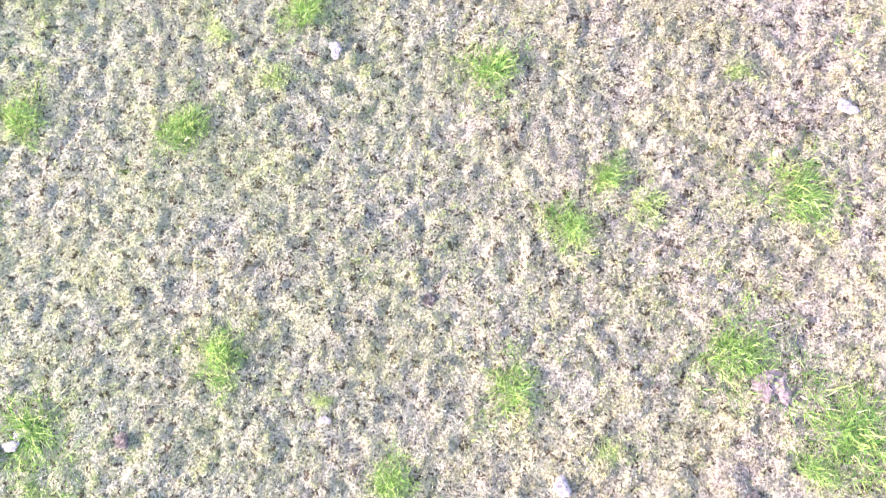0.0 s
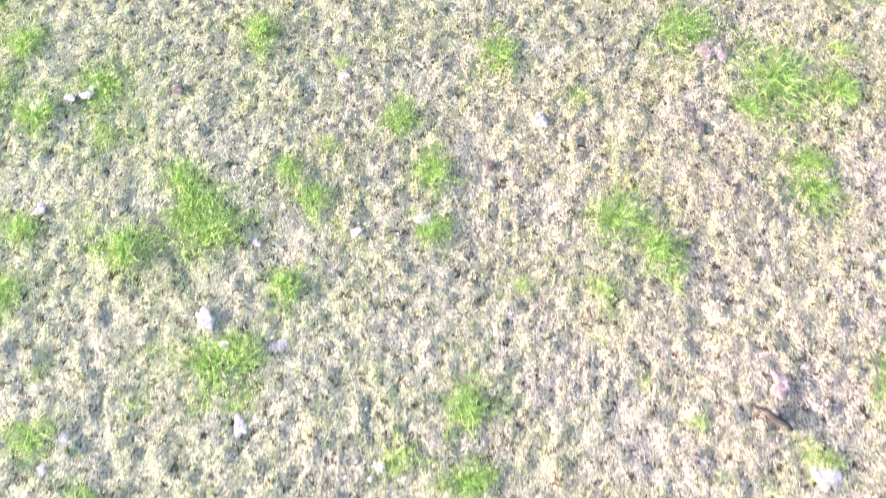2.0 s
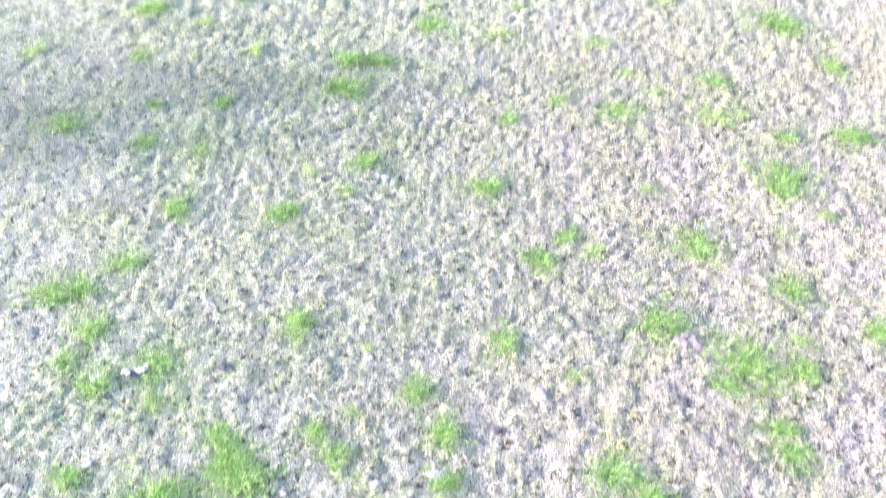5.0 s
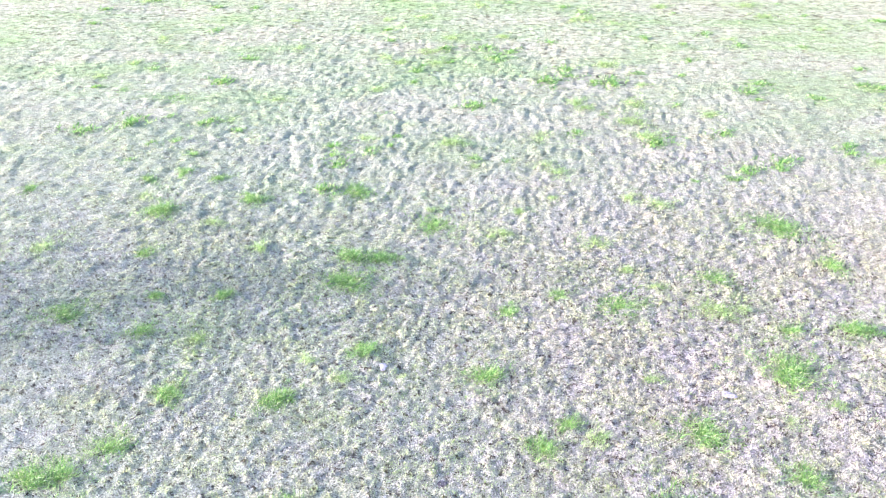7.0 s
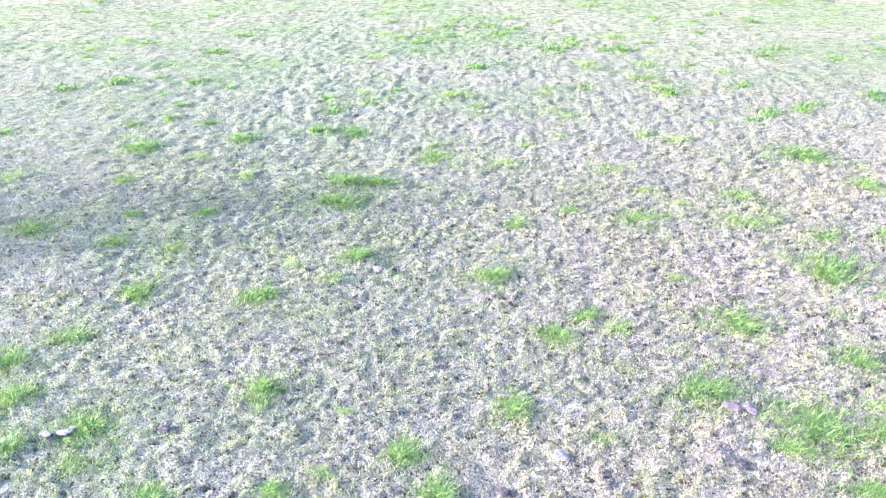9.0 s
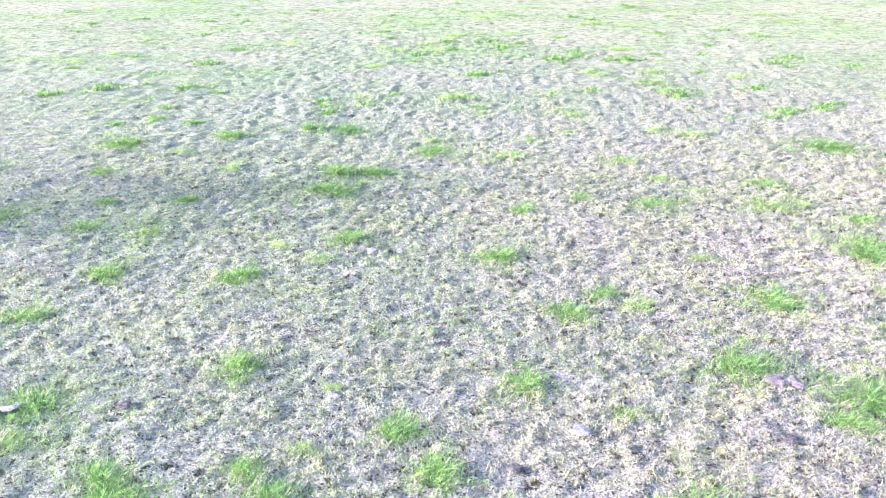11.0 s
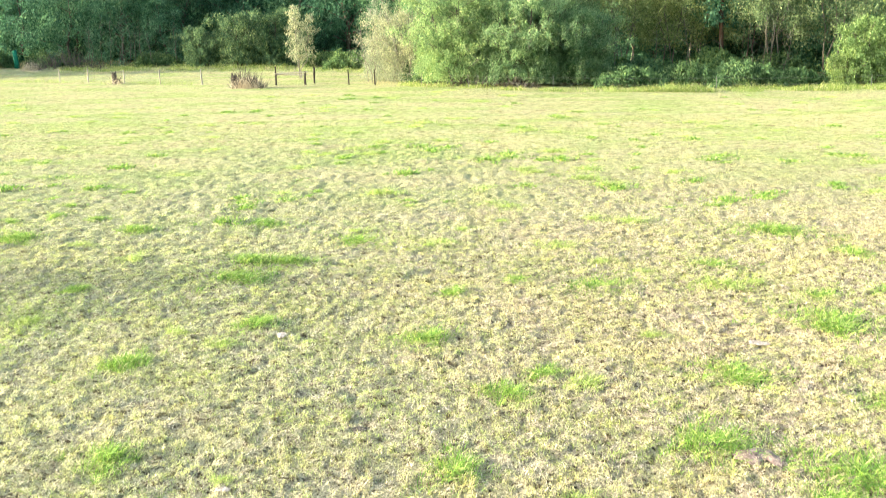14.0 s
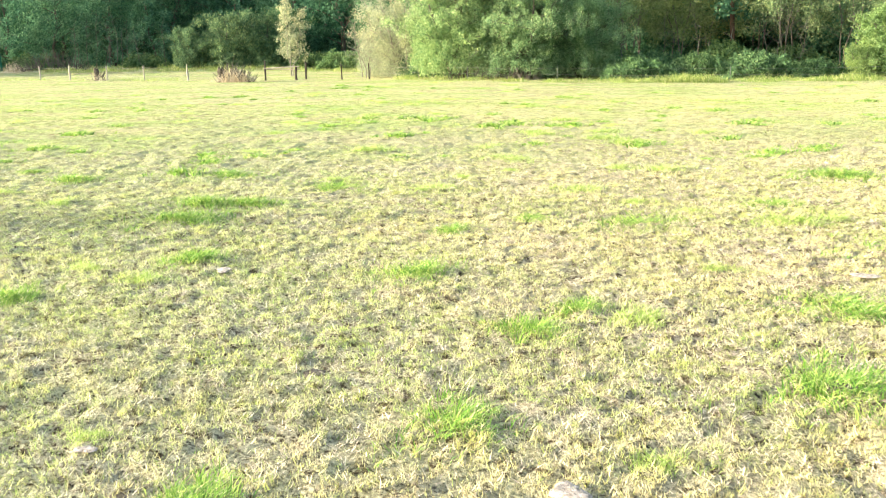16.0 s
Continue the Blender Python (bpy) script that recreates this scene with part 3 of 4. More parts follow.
PATS = {"pale": [pat_mesh("cow_pat", 30 + s, BLEACHED, crumble=0.4) for s in range(4)],
        "dark": [pat_mesh("cow_pat", 40 + s, DUNG) for s in range(4)],
        "pink": [pat_mesh("cow_pat", 50 + s, PINKISH, crumble=0.55) for s in range(3)]}


def pats(places, kind, label):
    for i, (x, y, r) in enumerate(places):
        ob = new("cow_pat", PATS[kind][i % len(PATS[kind])])
        ob.matrix_world = pose(x, y, float(height(x, y)) + 0.03, 0, 0, i * 71) @ Matrix.Diagonal((r, r * 0.85, min(0.42 * r, 0.06), 1))
        tagged(ob, label, "cow pat", "droppings in the pasture")


pats([(-2.65, -0.57, 0.08), (0.70, -1.32, 0.14), (4.88, 4.49, 0.15), (-7.02, -1.15, 0.11), (-2.93, 5.07, 0.13), (-7.83, -1.39, 0.15),
       (-6.95, -1.02, 0.10), (-4.40, -5.07, 0.18), (-3.21, -5.43, 0.14), (-4.04, -5.47, 0.09), (-1.12, -3.23, 0.13), (-2.20, -3.50, 0.10),
       (-6.17, -7.09, 0.14), (-7.37, -3.31, 0.11), (-3.65, -6.70, 0.14), (-1.54, -7.20, 0.09), (-1.66, -7.38, 0.05), (4.83, -7.05, 0.21),
       (6.10, -6.44, 0.10), (-0.42, -6.16, 0.10), (-7.29, -1.22, 0.09), (-6.44, -7.48, 0.08), (-3.77, -3.75, 0.07)], "pale", "sun-bleached whitish dry cow pat in the grass")
pats([(-5.46, -1.00, 0.12), (-2.20, -1.23, 0.07), (-1.27, 1.24, 0.11), (-5.10, -0.68, 0.08), (3.11, 0.61, 0.15), (-5.50, -3.50, 0.12),
       (-4.48, -8.17, 0.17), (3.34, -1.36, 0.12), (-0.13, -2.21, 0.11), (2.57, -3.47, 0.09), (6.00, -7.76, 0.19), (5.91, -5.94, 0.08),
       (-4.49, -3.72, 0.09)], "dark", "dark crusted cow pat in the grass")
pats([(3.52, 0.23, 0.2), (3.74, 0.19, 0.17), (4.30, -5.73, 0.18)], "pink", "pinkish-brown dried crumbling cow pat")


v, f = tubes([[(-0.30, 0, 0.03, 0.018), (-0.16, 0.02, 0.05, 0.045), (0.02, -0.01, 0.055, 0.06), (0.17, 0.015, 0.045, 0.05), (0.30, -0.01, 0.03, 0.03)],
              [(0.0, 0, 0.06, 0.03), (0.05, 0.07, 0.07, 0.02), (0.08, 0.12, 0.06, 0.008)]], 8)
stick = smooth(part("stick", mesh_of("stick", v, f), DARK_WOOD))
stick.matrix_world = pose(4.15, -6.24, float(height(4.15, -6.24)), 0, 0, -32)
tagged(stick, "short thick dark broken stick lying in the grass", "stick")


# ---- trees and shrubs ----
def leaf_cloud(r, clumps, per_clump, leaf, clump_radius, simple=False):
    """Small four-cornered leaves, folded a little, gathered round the given twig ends."""
    c = np.repeat(np.asarray(clumps, float), per_clump, 0)
    n = len(c)
    d = r.normal(0, 1, (n, 3))
    d /= np.linalg.norm(d, axis=1, keepdims=True)
    p = c + d * (clump_radius * r.uniform(0.15, 1, (n, 1)) ** 0.7) * (0.7 + 0.6 * np.repeat(r.uniform(0, 1, (len(clumps), 1)), per_clump, 0))
    u = r.normal(0, 1, (n, 3)) + (0, 0, -0.35)
    u /= np.linalg.norm(u, axis=1, keepdims=True)
    w = np.cross(u, r.normal(0, 1, (n, 3)))
    w /= np.linalg.norm(w, axis=1, keepdims=True) + 1e-9
    s = leaf * r.uniform(0.6, 1.3, (n, 1))
    if simple:
        v = np.stack([p - u * s * 0.45 - w * s * 0.32, p - u * s * 0.45 + w * s * 0.32, p + u * s * 0.6], 1).reshape(-1, 3)
        return v, np.arange(3 * n).reshape(-1, 3)
    fold = np.cross(u, w) * s * 0.12
    v = np.stack([p - u * s * 0.5, p + w * s * 0.3 + fold, p + u * s * 0.55, p - w * s * 0.3 + fold], 1).reshape(-1, 3)
    return v, np.arange(4 * n).reshape(-1, 4)


def limbs_of(r, tall, girth, first, count, spread, stems=1, lean=0.1, splay=0.28):
    """Paths of a trunk (or several stems), its limbs and twigs, and the twig ends where leaves sit."""
    paths, ends = [], []
    for s in range(stems):
        a0 = 2 * math.pi * s / stems + r.uniform(-0.5, 0.5)
        off = 0.0 if stems == 1 else 0.35 * spread * 0.3
        k = lean if stems == 1 else lean + splay * r.uniform(0.6, 1.3)
        top = np.array([math.cos(a0) * tall * k, math.sin(a0) * tall * k, tall * r.uniform(0.85, 1.0)])
        foot = np.array([math.cos(a0) * off, math.sin(a0) * off, -0.15])
        line = []
        for i in range(7):
            t = i / 6
            wob = r.normal(0, 0.02 * tall, 3) * (0 if i in (0,) else 1) * (1, 1, 0)
            line.append((*(foot + (top - foot) * t + wob), girth * (1 - 0.88 * t) + 0.01))
        paths.append(line)
        for j in range(count):
            t = first + (1 - first) * (j + r.uniform(0, 0.9)) / count
            i = min(int(t * 6), 5)
            p = np.array(line[i][:3]) + (np.array(line[i + 1][:3]) - np.array(line[i][:3])) * (t * 6 - i)
            a = j * 2.4 + a0 + r.uniform(-0.4, 0.4)
            long = spread * (1.15 - 0.75 * ((t - first) / (1 - first)) ** 1.4) * r.uniform(0.65, 1.15)
            rise = r.uniform(0.15, 0.75)
            q = p + np.array([math.cos(a) * long, math.sin(a) * long, long * rise])
            m = (p + q) / 2 + np.array([0, 0, 0.08 * long])
            rad = max(0.012, girth * 0.38 * (1.1 - t))
            paths.append([(*p, rad), (*m, rad * 0.7), (*q, rad * 0.25)])
            ends += [q, m + (q - m) * 0.45]
            for b in range(3):
                g = p + (q - p) * r.uniform(0.35, 0.95)
                e = g + r.normal(0, 1, 3) * long * 0.26 + (0, 0, long * 0.06)
                paths.append([(*g, rad * 0.4), (*((g + e) / 2 + (0, 0, 0.03)), rad * 0.25), (*e, rad * 0.1)])
                ends += [e, (g + e) / 2]
        ends.append(top)
    return paths, np.array(ends)


def tree(name, seed, tall, girth, first, count, spread, leaf_mat, bark, per_end, leaf, clump, stems=1, low_skirt=0.0, skirt_from=0.25, splay=0.28, simple=False, label="", category="tree"):
    r = np.random.default_rng(seed)
    paths, ends = limbs_of(r, tall, girth, first, count, spread, stems, splay=splay)
    if low_skirt:
        n = int(len(ends) * low_skirt)
        a = r.uniform(0, 2 * math.pi, n)
        z = r.uniform(skirt_from, 0.55 * tall, n)
        q = spread * np.sqrt(r.uniform(0.35, 1.0, n)) * (1.05 - 0.35 * z / tall)
        ends = np.concatenate([ends, np.stack([q * np.cos(a), q * np.sin(a), z], 1)])
    root = tagged(new(name), label, category)
    v, f = tubes(paths, 4)
    smooth(part("trunk", mesh_of("trunk", v, f), bark, root))
    low = ends[:, 2] < 9.0
    v, f = leaf_cloud(r, ends[low], int(per_end * 1.6), leaf * 0.72, clump, simple)
    if (~low).any():
        v2, f2 = leaf_cloud(r, ends[~low], max(6, int(per_end * 0.55)), leaf * 1.45, clump * 1.15, simple)
        v, f = np.concatenate([v, v2]), np.concatenate([f, f2 + len(v)])
    v[:, 2] = np.maximum(v[:, 2], 0.03)
    part("crown", mesh_of("crown", v, f), leaf_mat, root)
    return root


def grove(first, places, group=""):
    """The first thing goes to the first place, copies of it to the others: (x, y, turn, scale)."""
    for i, (x, y, turn, s) in enumerate(places):
        m = pose(x, y, float(height(x, y)), 0, 0, turn)
        if i == 0:
            first.matrix_world = m @ Matrix.Scale(s, 4)
        else:
            c = copy_thing(first, m)
            c.scale = (s, s, s * (0.92 + 0.16 * ((i * 3) % 4) / 3))
        if group:
            tagged(first if i == 0 else c, group=group)


# the big willow thicket behind the wire fence
grove(tree("willow_shrub", 101, 7.5, 0.16, 0.15, 15, 3.6, WILLOW_LEAF, BARK, 36, 0.2, 0.5, simple=True, stems=5, low_skirt=1.2, skirt_from=0.45,
           label="dense rounded green willow shrub behind the wire fence", category="shrub"),
      [(0.3, 68.2, 0, 0.96), (-0.6, 73.0, 40, 0.85), (4.9, 66.9, 80, 0.9), (9.4, 67.4, 160, 0.76), (3.6, 72.0, 230, 1.15), (8.0, 71.4, 300, 0.95)], "willow thicket")
grove(tree("pale_willow_shrub", 102, 7.0, 0.13, 0.12, 13, 2.7, SILVER_LEAF, PALE_BARK, 15, 0.18, 0.55, stems=5, low_skirt=0.8,
           label="pale silvery-green willow shrub lit by low sun", category="shrub"),
      [(-3.9, 72.2, 0, 0.88), (-5.6, 74.6, 130, 0.8)], "willow thicket")
# the wood behind
grove(tree("maple_tree", 103, 16.0, 0.30, 0.06, 26, 5.0, MAPLE_LEAF, BARK, 32, 0.36, 0.95, simple=True, low_skirt=0.7,
           label="tall dark green broadleaved tree at the wood's edge"),
      [(-18.5, 110, 0, 1.0), (-25.5, 112, 90, 1.05), (-12.5, 107, 200, 0.95), (-33, 114, 45, 1.1), (-6.0, 103, 280, 1.0), (-42, 118, 140, 1.05),
       (-9, 116, 170, 1.2), (1, 96, 75, 1.1)], "trees of the wood")
grove(tree("alder_tree", 104, 14.0, 0.16, 0.10, 26, 3.4, ALDER_LEAF, BARK, 30, 0.31, 0.8, simple=True, low_skirt=0.6,
           label="tall slim green alder with bare lower stems"),
      [(-39, 107, 0, 1.0), (-45, 108, 70, 1.05), (-51, 110, 150, 1.0), (-58, 112, 200, 1.1), (-34, 107, 260, 0.9), (-48, 116, 310, 1.15),
       (-64, 88, 10, 1.2), (-70, 94, 60, 1.15), (-63, 100, 130, 1.1), 
       (34, 75, 40, 1.0), (40, 76, 100, 1.1)], "trees of the wood")
grove(tree("woodland_tree", 105, 13.0, 0.07, 0.2, 20, 3.0, WOODLAND_LEAF, GREY_BARK, 27, 0.21, 0.75, stems=3, splay=0.02, simple=True,
           label="woodland tree with slim grey stems and hanging foliage"),
      [(13.8, 74.5, 0, 1.0), (25.6, 71.8, 200, 0.95), (29.8, 70.6, 300, 1.0), (17.8, 73.6, 30, 0.9), (21.5, 80, 30, 1.1), (16, 83, 150, 1.2), (27, 84, 240, 1.2),
       (8, 82, 120, 1.1)], "trees of the wood")
grove(tree("dark_maple_tree", 106, 15.0, 0.30, 0.06, 18, 4.6, MAPLE_LEAF, BARK, 22, 0.62, 1.1, simple=True, low_skirt=1.6,
           label="dark shaded tree deep in the wood"),
      [(-54, 124, 10, 1.3), (-43, 126, 60, 1.3), (-33, 128, 130, 1.3), (-23, 126, 200, 1.3), (-14, 124, 270, 1.3), (-64, 122, 330, 1.3), (-3, 114, 20, 1.3), (-60, 136, 0, 1.5), (-49, 138, 50, 1.5), (-38, 139, 100, 1.5), (-28, 138, 170, 1.5), (-18, 136, 220, 1.5), (-8, 130, 290, 1.5), (2, 124, 20, 1.5),
       (16, 92, 0, 1.0), (23, 91, 80, 1.1), (30, 90, 160, 1.0), (37, 90, 240, 1.1), (9, 93, 320, 1.1), (44, 88, 40, 1.1), (19, 86, 90, 0.8), (26, 88, 10, 0.9), (34, 84, 50, 0.9)], "trees of the wood")
v, f = tubes([[(0, 0, -0.2, 0.26), (0.05, 0, 2.2, 0.19), (-0.05, 0.05, 5, 0.17), (0.1, 0, 9, 0.14), (0.05, 0, 14, 0.05)]], 10)
red_tree = tagged(new("cedar_tree"), "tall cedar with reddish peeling bark in the wood", "tree")
smooth(part("trunk", mesh_of("cedar_trunk", v, f), RED_BARK, red_tree))
rr = np.random.default_rng(61)
v, f = leaf_cloud(rr, np.stack([rr.normal(0, 1.5, 150), rr.normal(0, 1.5, 150), rr.uniform(4.2, 14, 150)], 1), 26, 0.36, 0.8)
part("crown", mesh_of("cedar_crown", v, f), MAPLE_LEAF, red_tree)
red_tree.matrix_world = pose(22.0, 73.8, 0)
v, f = tubes([[(0, 0, 0.5, 0.05), (-0.3, 0, 1.6, 0.045), (-0.8, 0.1, 2.6, 0.035), (-1.5, 0.1, 3.0, 0.015)], [(-0.8, 0.1, 2.6, 0.03), (-0.7, 0, 3.4, 0.012)],
              [(0.0, 0, 0.5, 0.05), (0.1, 0.1, -0.2, 0.06)], [(-0.3, 0, 1.6, 0.025), (-1.2, -0.2, 1.9, 0.01)]], 6)
branch = smooth(part("dead_branch", mesh_of("dead_branch", v, f), PALE_BARK))
branch.matrix_world = pose(22.4, 72.4, 0)
tagged(branch, "bare pale dead branch leaning out of the brambles", "branch")
# a tree in the open field whose long evening shadow lies across the pasture
grove(tree("field_tree", 111, 10.2, 0.24, 0.2, 26, 4.8, ALDER_LEAF, BARK, 8, 0.34, 1.0, low_skirt=0.3, simple=True,
           label="lone round-headed green tree in the open pasture"), [(-51.0, 0.9, 30, 1.0)])
# shrubs by themselves
mid = tree("hazel_shrub", 107, 5.2, 0.09, 0.1, 12, 3.1, SHRUB_LEAF, BARK, 16, 0.28, 0.55, simple=True, stems=4, low_skirt=1.4,
           label="broad rounded green shrub in front of the wood", category="shrub")
grove(mid, [(-27.6, 101, 0, 0.74), (-23.6, 101, 70, 0.92), (-19.6, 101.5, 160, 1.05)], "shrubs before the wood")
young = tree("young_poplar", 108, 6.2, 0.045, 0.22, 18, 1.0, SILVER_LEAF, PALE_BARK, 8, 0.18, 0.3, stems=3, splay=0.07,
             label="slender young tree with sparse pale leaves behind the rail", category="tree")
grove(young, [(-14.0, 80.5, 0, 1.0)])
yellow = tree("yellow_green_shrub", 109, 5.2, 0.10, 0.1, 12, 2.3, HAZEL_LEAF, BARK, 20, 0.24, 0.5, simple=True, stems=4, low_skirt=1.3,
              label="bright yellow-green leafy shrub beside the fence", category="shrub")
grove(yellow, [(31.0, 65.2, 0, 0.92), (35.3, 66.6, 100, 1.15), (28.4, 64.2, 200, 0.42)], "shrubs by the fence")


# thin bare stems at the wood's edge
def sapling(seed, tall):
    r = np.random.default_rng(seed)
    line, x, y = [], 0.0, 0.0
    for i in range(7):
        line.append((x, y, tall * i / 6 - 0.1, 0.028 * (1 - 0.8 * i / 6) + 0.006))
        x, y = x + r.normal(0, 0.12), y + r.normal(0, 0.12)
    paths = [line]
    for k in range(9):
        p = line[2 + k % 5]
        a, long = r.uniform(0, 6.28), r.uniform(0.5, 1.3)
        q = (p[0] + math.cos(a) * long, p[1] + math.sin(a) * long, p[2] + long * r.uniform(0.3, 1.0))
        paths.append([(p[0], p[1], p[2], 0.012), ((p[0] + q[0]) / 2, (p[1] + q[1]) / 2, (p[2] + q[2]) / 2 + 0.05, 0.009), (*q, 0.004)])
    ob = smooth(part("bare_sapling", mesh_of("bare_sapling", *tubes(paths, 5)), GREY_BARK))
    return tagged(ob, "thin bare grey sapling at the wood's edge", "sapling", "bare saplings")


for k, (x, y) in enumerate([(-40.5, 102.0), (-39.0, 101.2), (-37.6, 102.4), (-36.2, 101.4), (-34.9, 102.2), (-33.4, 101.6), (-31.2, 102.6), (-41.3, 102.6), (-38.3, 101.0), (-36.9, 102.0), (-35.5, 101.0), (18.4, 70.2), (23.4, 70.0), (24.3, 69.6), (25.0, 69.9), (25.8, 69.4), (26.5, 69.8), (16.0, 70.8), (12.6, 70.2), (-6.6, 73.2), (-7.3, 73.8), (-5.9, 73.6), (-6.9, 72.7)]):
    sapling(500 + k, 4.2 + 1.6 * ((k * 3) % 5) / 4).matrix_world = pose(x, y, float(height(x, y)), 0, 0, k * 50)


# brambles and undergrowth
def bramble(seed, long, deep, tall):
    r = np.random.default_rng(seed)
    n = 150
    px, py = r.uniform(-long / 2, long / 2, n), r.uniform(-deep / 2, deep / 2, n)
    top = tall * (0.75 + 0.4 * vnoise(px, py, 1.3, seed)) * np.sqrt(np.clip(1 - (2 * px / long) ** 4, 0.1, 1))
    ends = np.stack([px, py, top * r.uniform(0.3, 1, n)], 1)
    root = tagged(new("bramble_bush"), "low tangled dark green bramble bush along the fence", "bramble", "brambles by the fence")
    canes = []
    for i in range(26):
        a = r.uniform(0, 6.28)
        b = ends[r.integers(n)]
        canes.append([(b[0] - math.cos(a) * 0.6, b[1] - math.sin(a) * 0.6, -0.05, 0.014), (b[0], b[1], b[2] * 0.95, 0.011), (b[0] + math.cos(a) * 0.8, b[1] + math.sin(a) * 0.8, b[2] * 0.7, 0.006)])
    v, f = tubes(canes, 4)
    part("cane_tangle", mesh_of("cane_tangle", v, f), BARK, root)
    v, f = leaf_cloud(r, ends, 46, 0.17, 0.38, True)
    v[:, 2] = np.maximum(v[:, 2], 0.02)
    part("foliage", mesh_of("foliage", v, f), BRAMBLE_LEAF, root)
    return root


grove(bramble(201, 4.5, 2.4, 1.5), [(13.0, 64.8, 0, 1.1), (17.2, 65.0, 175, 1.15), (21.4, 64.6, 10, 1.25), (25.2, 64.6, 190, 0.95), (15.0, 70.0, 60, 1.45), (20.6, 70.6, 120, 1.6), (25.5, 71.0, 200, 1.4), (11.5, 72.0, 20, 1.6)])
grove(bramble(202, 4.0, 2.4, 1.2), [(-10.5, 94, 0, 1.4), (-7.0, 90, 80, 1.2), (-33.5, 103, 20, 1.2), (-14, 99, 190, 1.3), (-46.5, 106, 60, 1.5), (-54, 106, 150, 1.5), (0.5, 70.6, 100, 1.2), (4.6, 70.0, 10, 1.3), (8.6, 70.2, 200, 1.3), (-2.0, 72.0, 40, 1.2)])


# ---- tall grass by the fence ----
def verge(name, x0, x1, line, depth, n, tall, mat, label):
    x = rng.uniform(x0, x1, n)
    y = np.interp(x, [p[0] for p in line], [p[1] for p in line]) + rng.uniform(-depth, depth, n)
    keep = rng.uniform(0, 1, n) < np.clip(0.45 + 0.8 * vnoise(x, y, 1.1, 77), 0.03, 1)
    x, y = x[keep], y[keep]
    size = tall * rng.uniform(0.25, 1.15, len(x)) ** 1.3 * (0.75 + 0.55 * vnoise(x, y, 1.3, 78))
    v, f = arched_blades(rng, x, y, height(x, y) - 0.02, rng.uniform(0, 6.28, len(x)), size, rng.uniform(0.012, 0.028, len(x)), rng.uniform(0.2, 0.95, len(x)), BLUNT)
    tagged(part(name, mesh_of(name, v, f), mat), label, "grass", kind="stuff")


FENCE = [(-43.6, 83.0), (-35.7, 80.0), (-32.7, 78.8), (-28.8, 76.6), (-25.0, 74.4), (-21.3, 73.8), (-14.6, 71.4), (-8.6, 70.6), (-6.4, 69.4), (0.95, 63.8), (7.0, 61.6),
         (18.4, 60.6), (29.5, 61.2), (41, 62.5)]
verge("verge_grass", 10.5, 38, FENCE, 1.7, 24000, 0.6, VERGE_BLADES, "tall sunlit seeding grass along the fence")
verge("low_verge_grass", -4.5, 12, FENCE, 1.5, 9000, 0.5, VERGE_BLADES, "uneven low grass at the foot of the willows")
verge("dry_verge_grass", -42, -22, FENCE, 1.4, 2600, 0.42, VERGE_BLADES, "uneven yellow-green tall grass along the far fence")
verge("bank_grass", -42, -6, [(-44, 99), (-20, 95), (-6, 89)], 4.0, 22000, 0.7, VERGE_BLADES, "tall green grass in shade before the wood")


# ---- fence ----
def box(bm, size, m):
    bmesh.ops.create_cube(bm, size=1.0, matrix=m @ Matrix.Diagonal((*size, 1)))


def post_mesh(name, tall, wide, seed, mat, sides=7):
    r = np.random.default_rng(seed)
    ring = [(r.normal(0, 0.012), r.normal(0, 0.012), -0.2 + (tall + 0.2) * t, wide * (0.5 + 0.06 * r.normal() - 0.06 * t)) for t in (0, 0.3, 0.6, 0.9, 1.0)]
    me = mesh_of(name, *tubes([ring], sides))
    me.materials.append(mat)
    return me


def steel_post_mesh(tall):
    bm = bmesh.new()
    box(bm, (0.045, 0.008, tall + 0.2), pose(0, 0, tall / 2 - 0.1))
    box(bm, (0.008, 0.045, tall + 0.2), pose(0, 0.026, tall / 2 - 0.1))
    for k in range(8):
        box(bm, (0.02, 0.012, 0.012), pose(0, -0.009, 0.25 + k * 0.12))
    me = bpy.data.meshes.new("steel_post")
    bm.to_mesh(me)
    bm.free()
    me.materials.append(STEEL)
    return me


WOOD_POSTS = [post_mesh("post", 1.15 + 0.08 * s, 0.13, 300 + s, GREY_WOOD) for s in range(3)]
STEEL_POST = steel_post_mesh(1.0)
DARK_POST = post_mesh("post", 1.2, 0.11, 310, DARK_WOOD)


def fence(points, wooden, label, levels=(0.42, 0.78, 1.08)):
    root = tagged(new("wire_fence"), label, "fence")
    tops = []
    for i, (x, y) in enumerate(points):
        ob = new("post", WOOD_POSTS[i % 3] if wooden else DARK_POST if wooden is None else STEEL_POST)
        ob.parent = root
        ob.matrix_world = pose(x, y, float(height(x, y)), (i * 5) % 4 - 2, (i * 7) % 6 - 3, i * 40 if wooden else 0)
        tops.append((x, y, float(height(x, y))))
    for level in levels:
        line = []
        for (a, b, c), (d, e, g) in zip(tops, tops[1:]):
            for t in (0, 0.25, 0.5, 0.75):
                line.append((a + (d - a) * t, b + (e - b) * t - 0.06, c + (g - c) * t + level - 0.09 * 4 * t * (1 - t), 0.006))
        line.append((tops[-1][0], tops[-1][1] - 0.06, tops[-1][2] + level, 0.006))
        v, f = tubes([line], 4)
        part("wire", mesh_of("wire", v, f), STEEL, root)
    return root


fence(FENCE[:6], True, "old wire fence on weathered grey wooden posts")
fence([FENCE[7], FENCE[8]], None, "short stretch of wire fence on wooden posts beside willows")
fence([FENCE[8], (-2.6, 66.8)] + FENCE[9:], False, "sagging wire fence on thin steel posts", (0.5, 0.92))

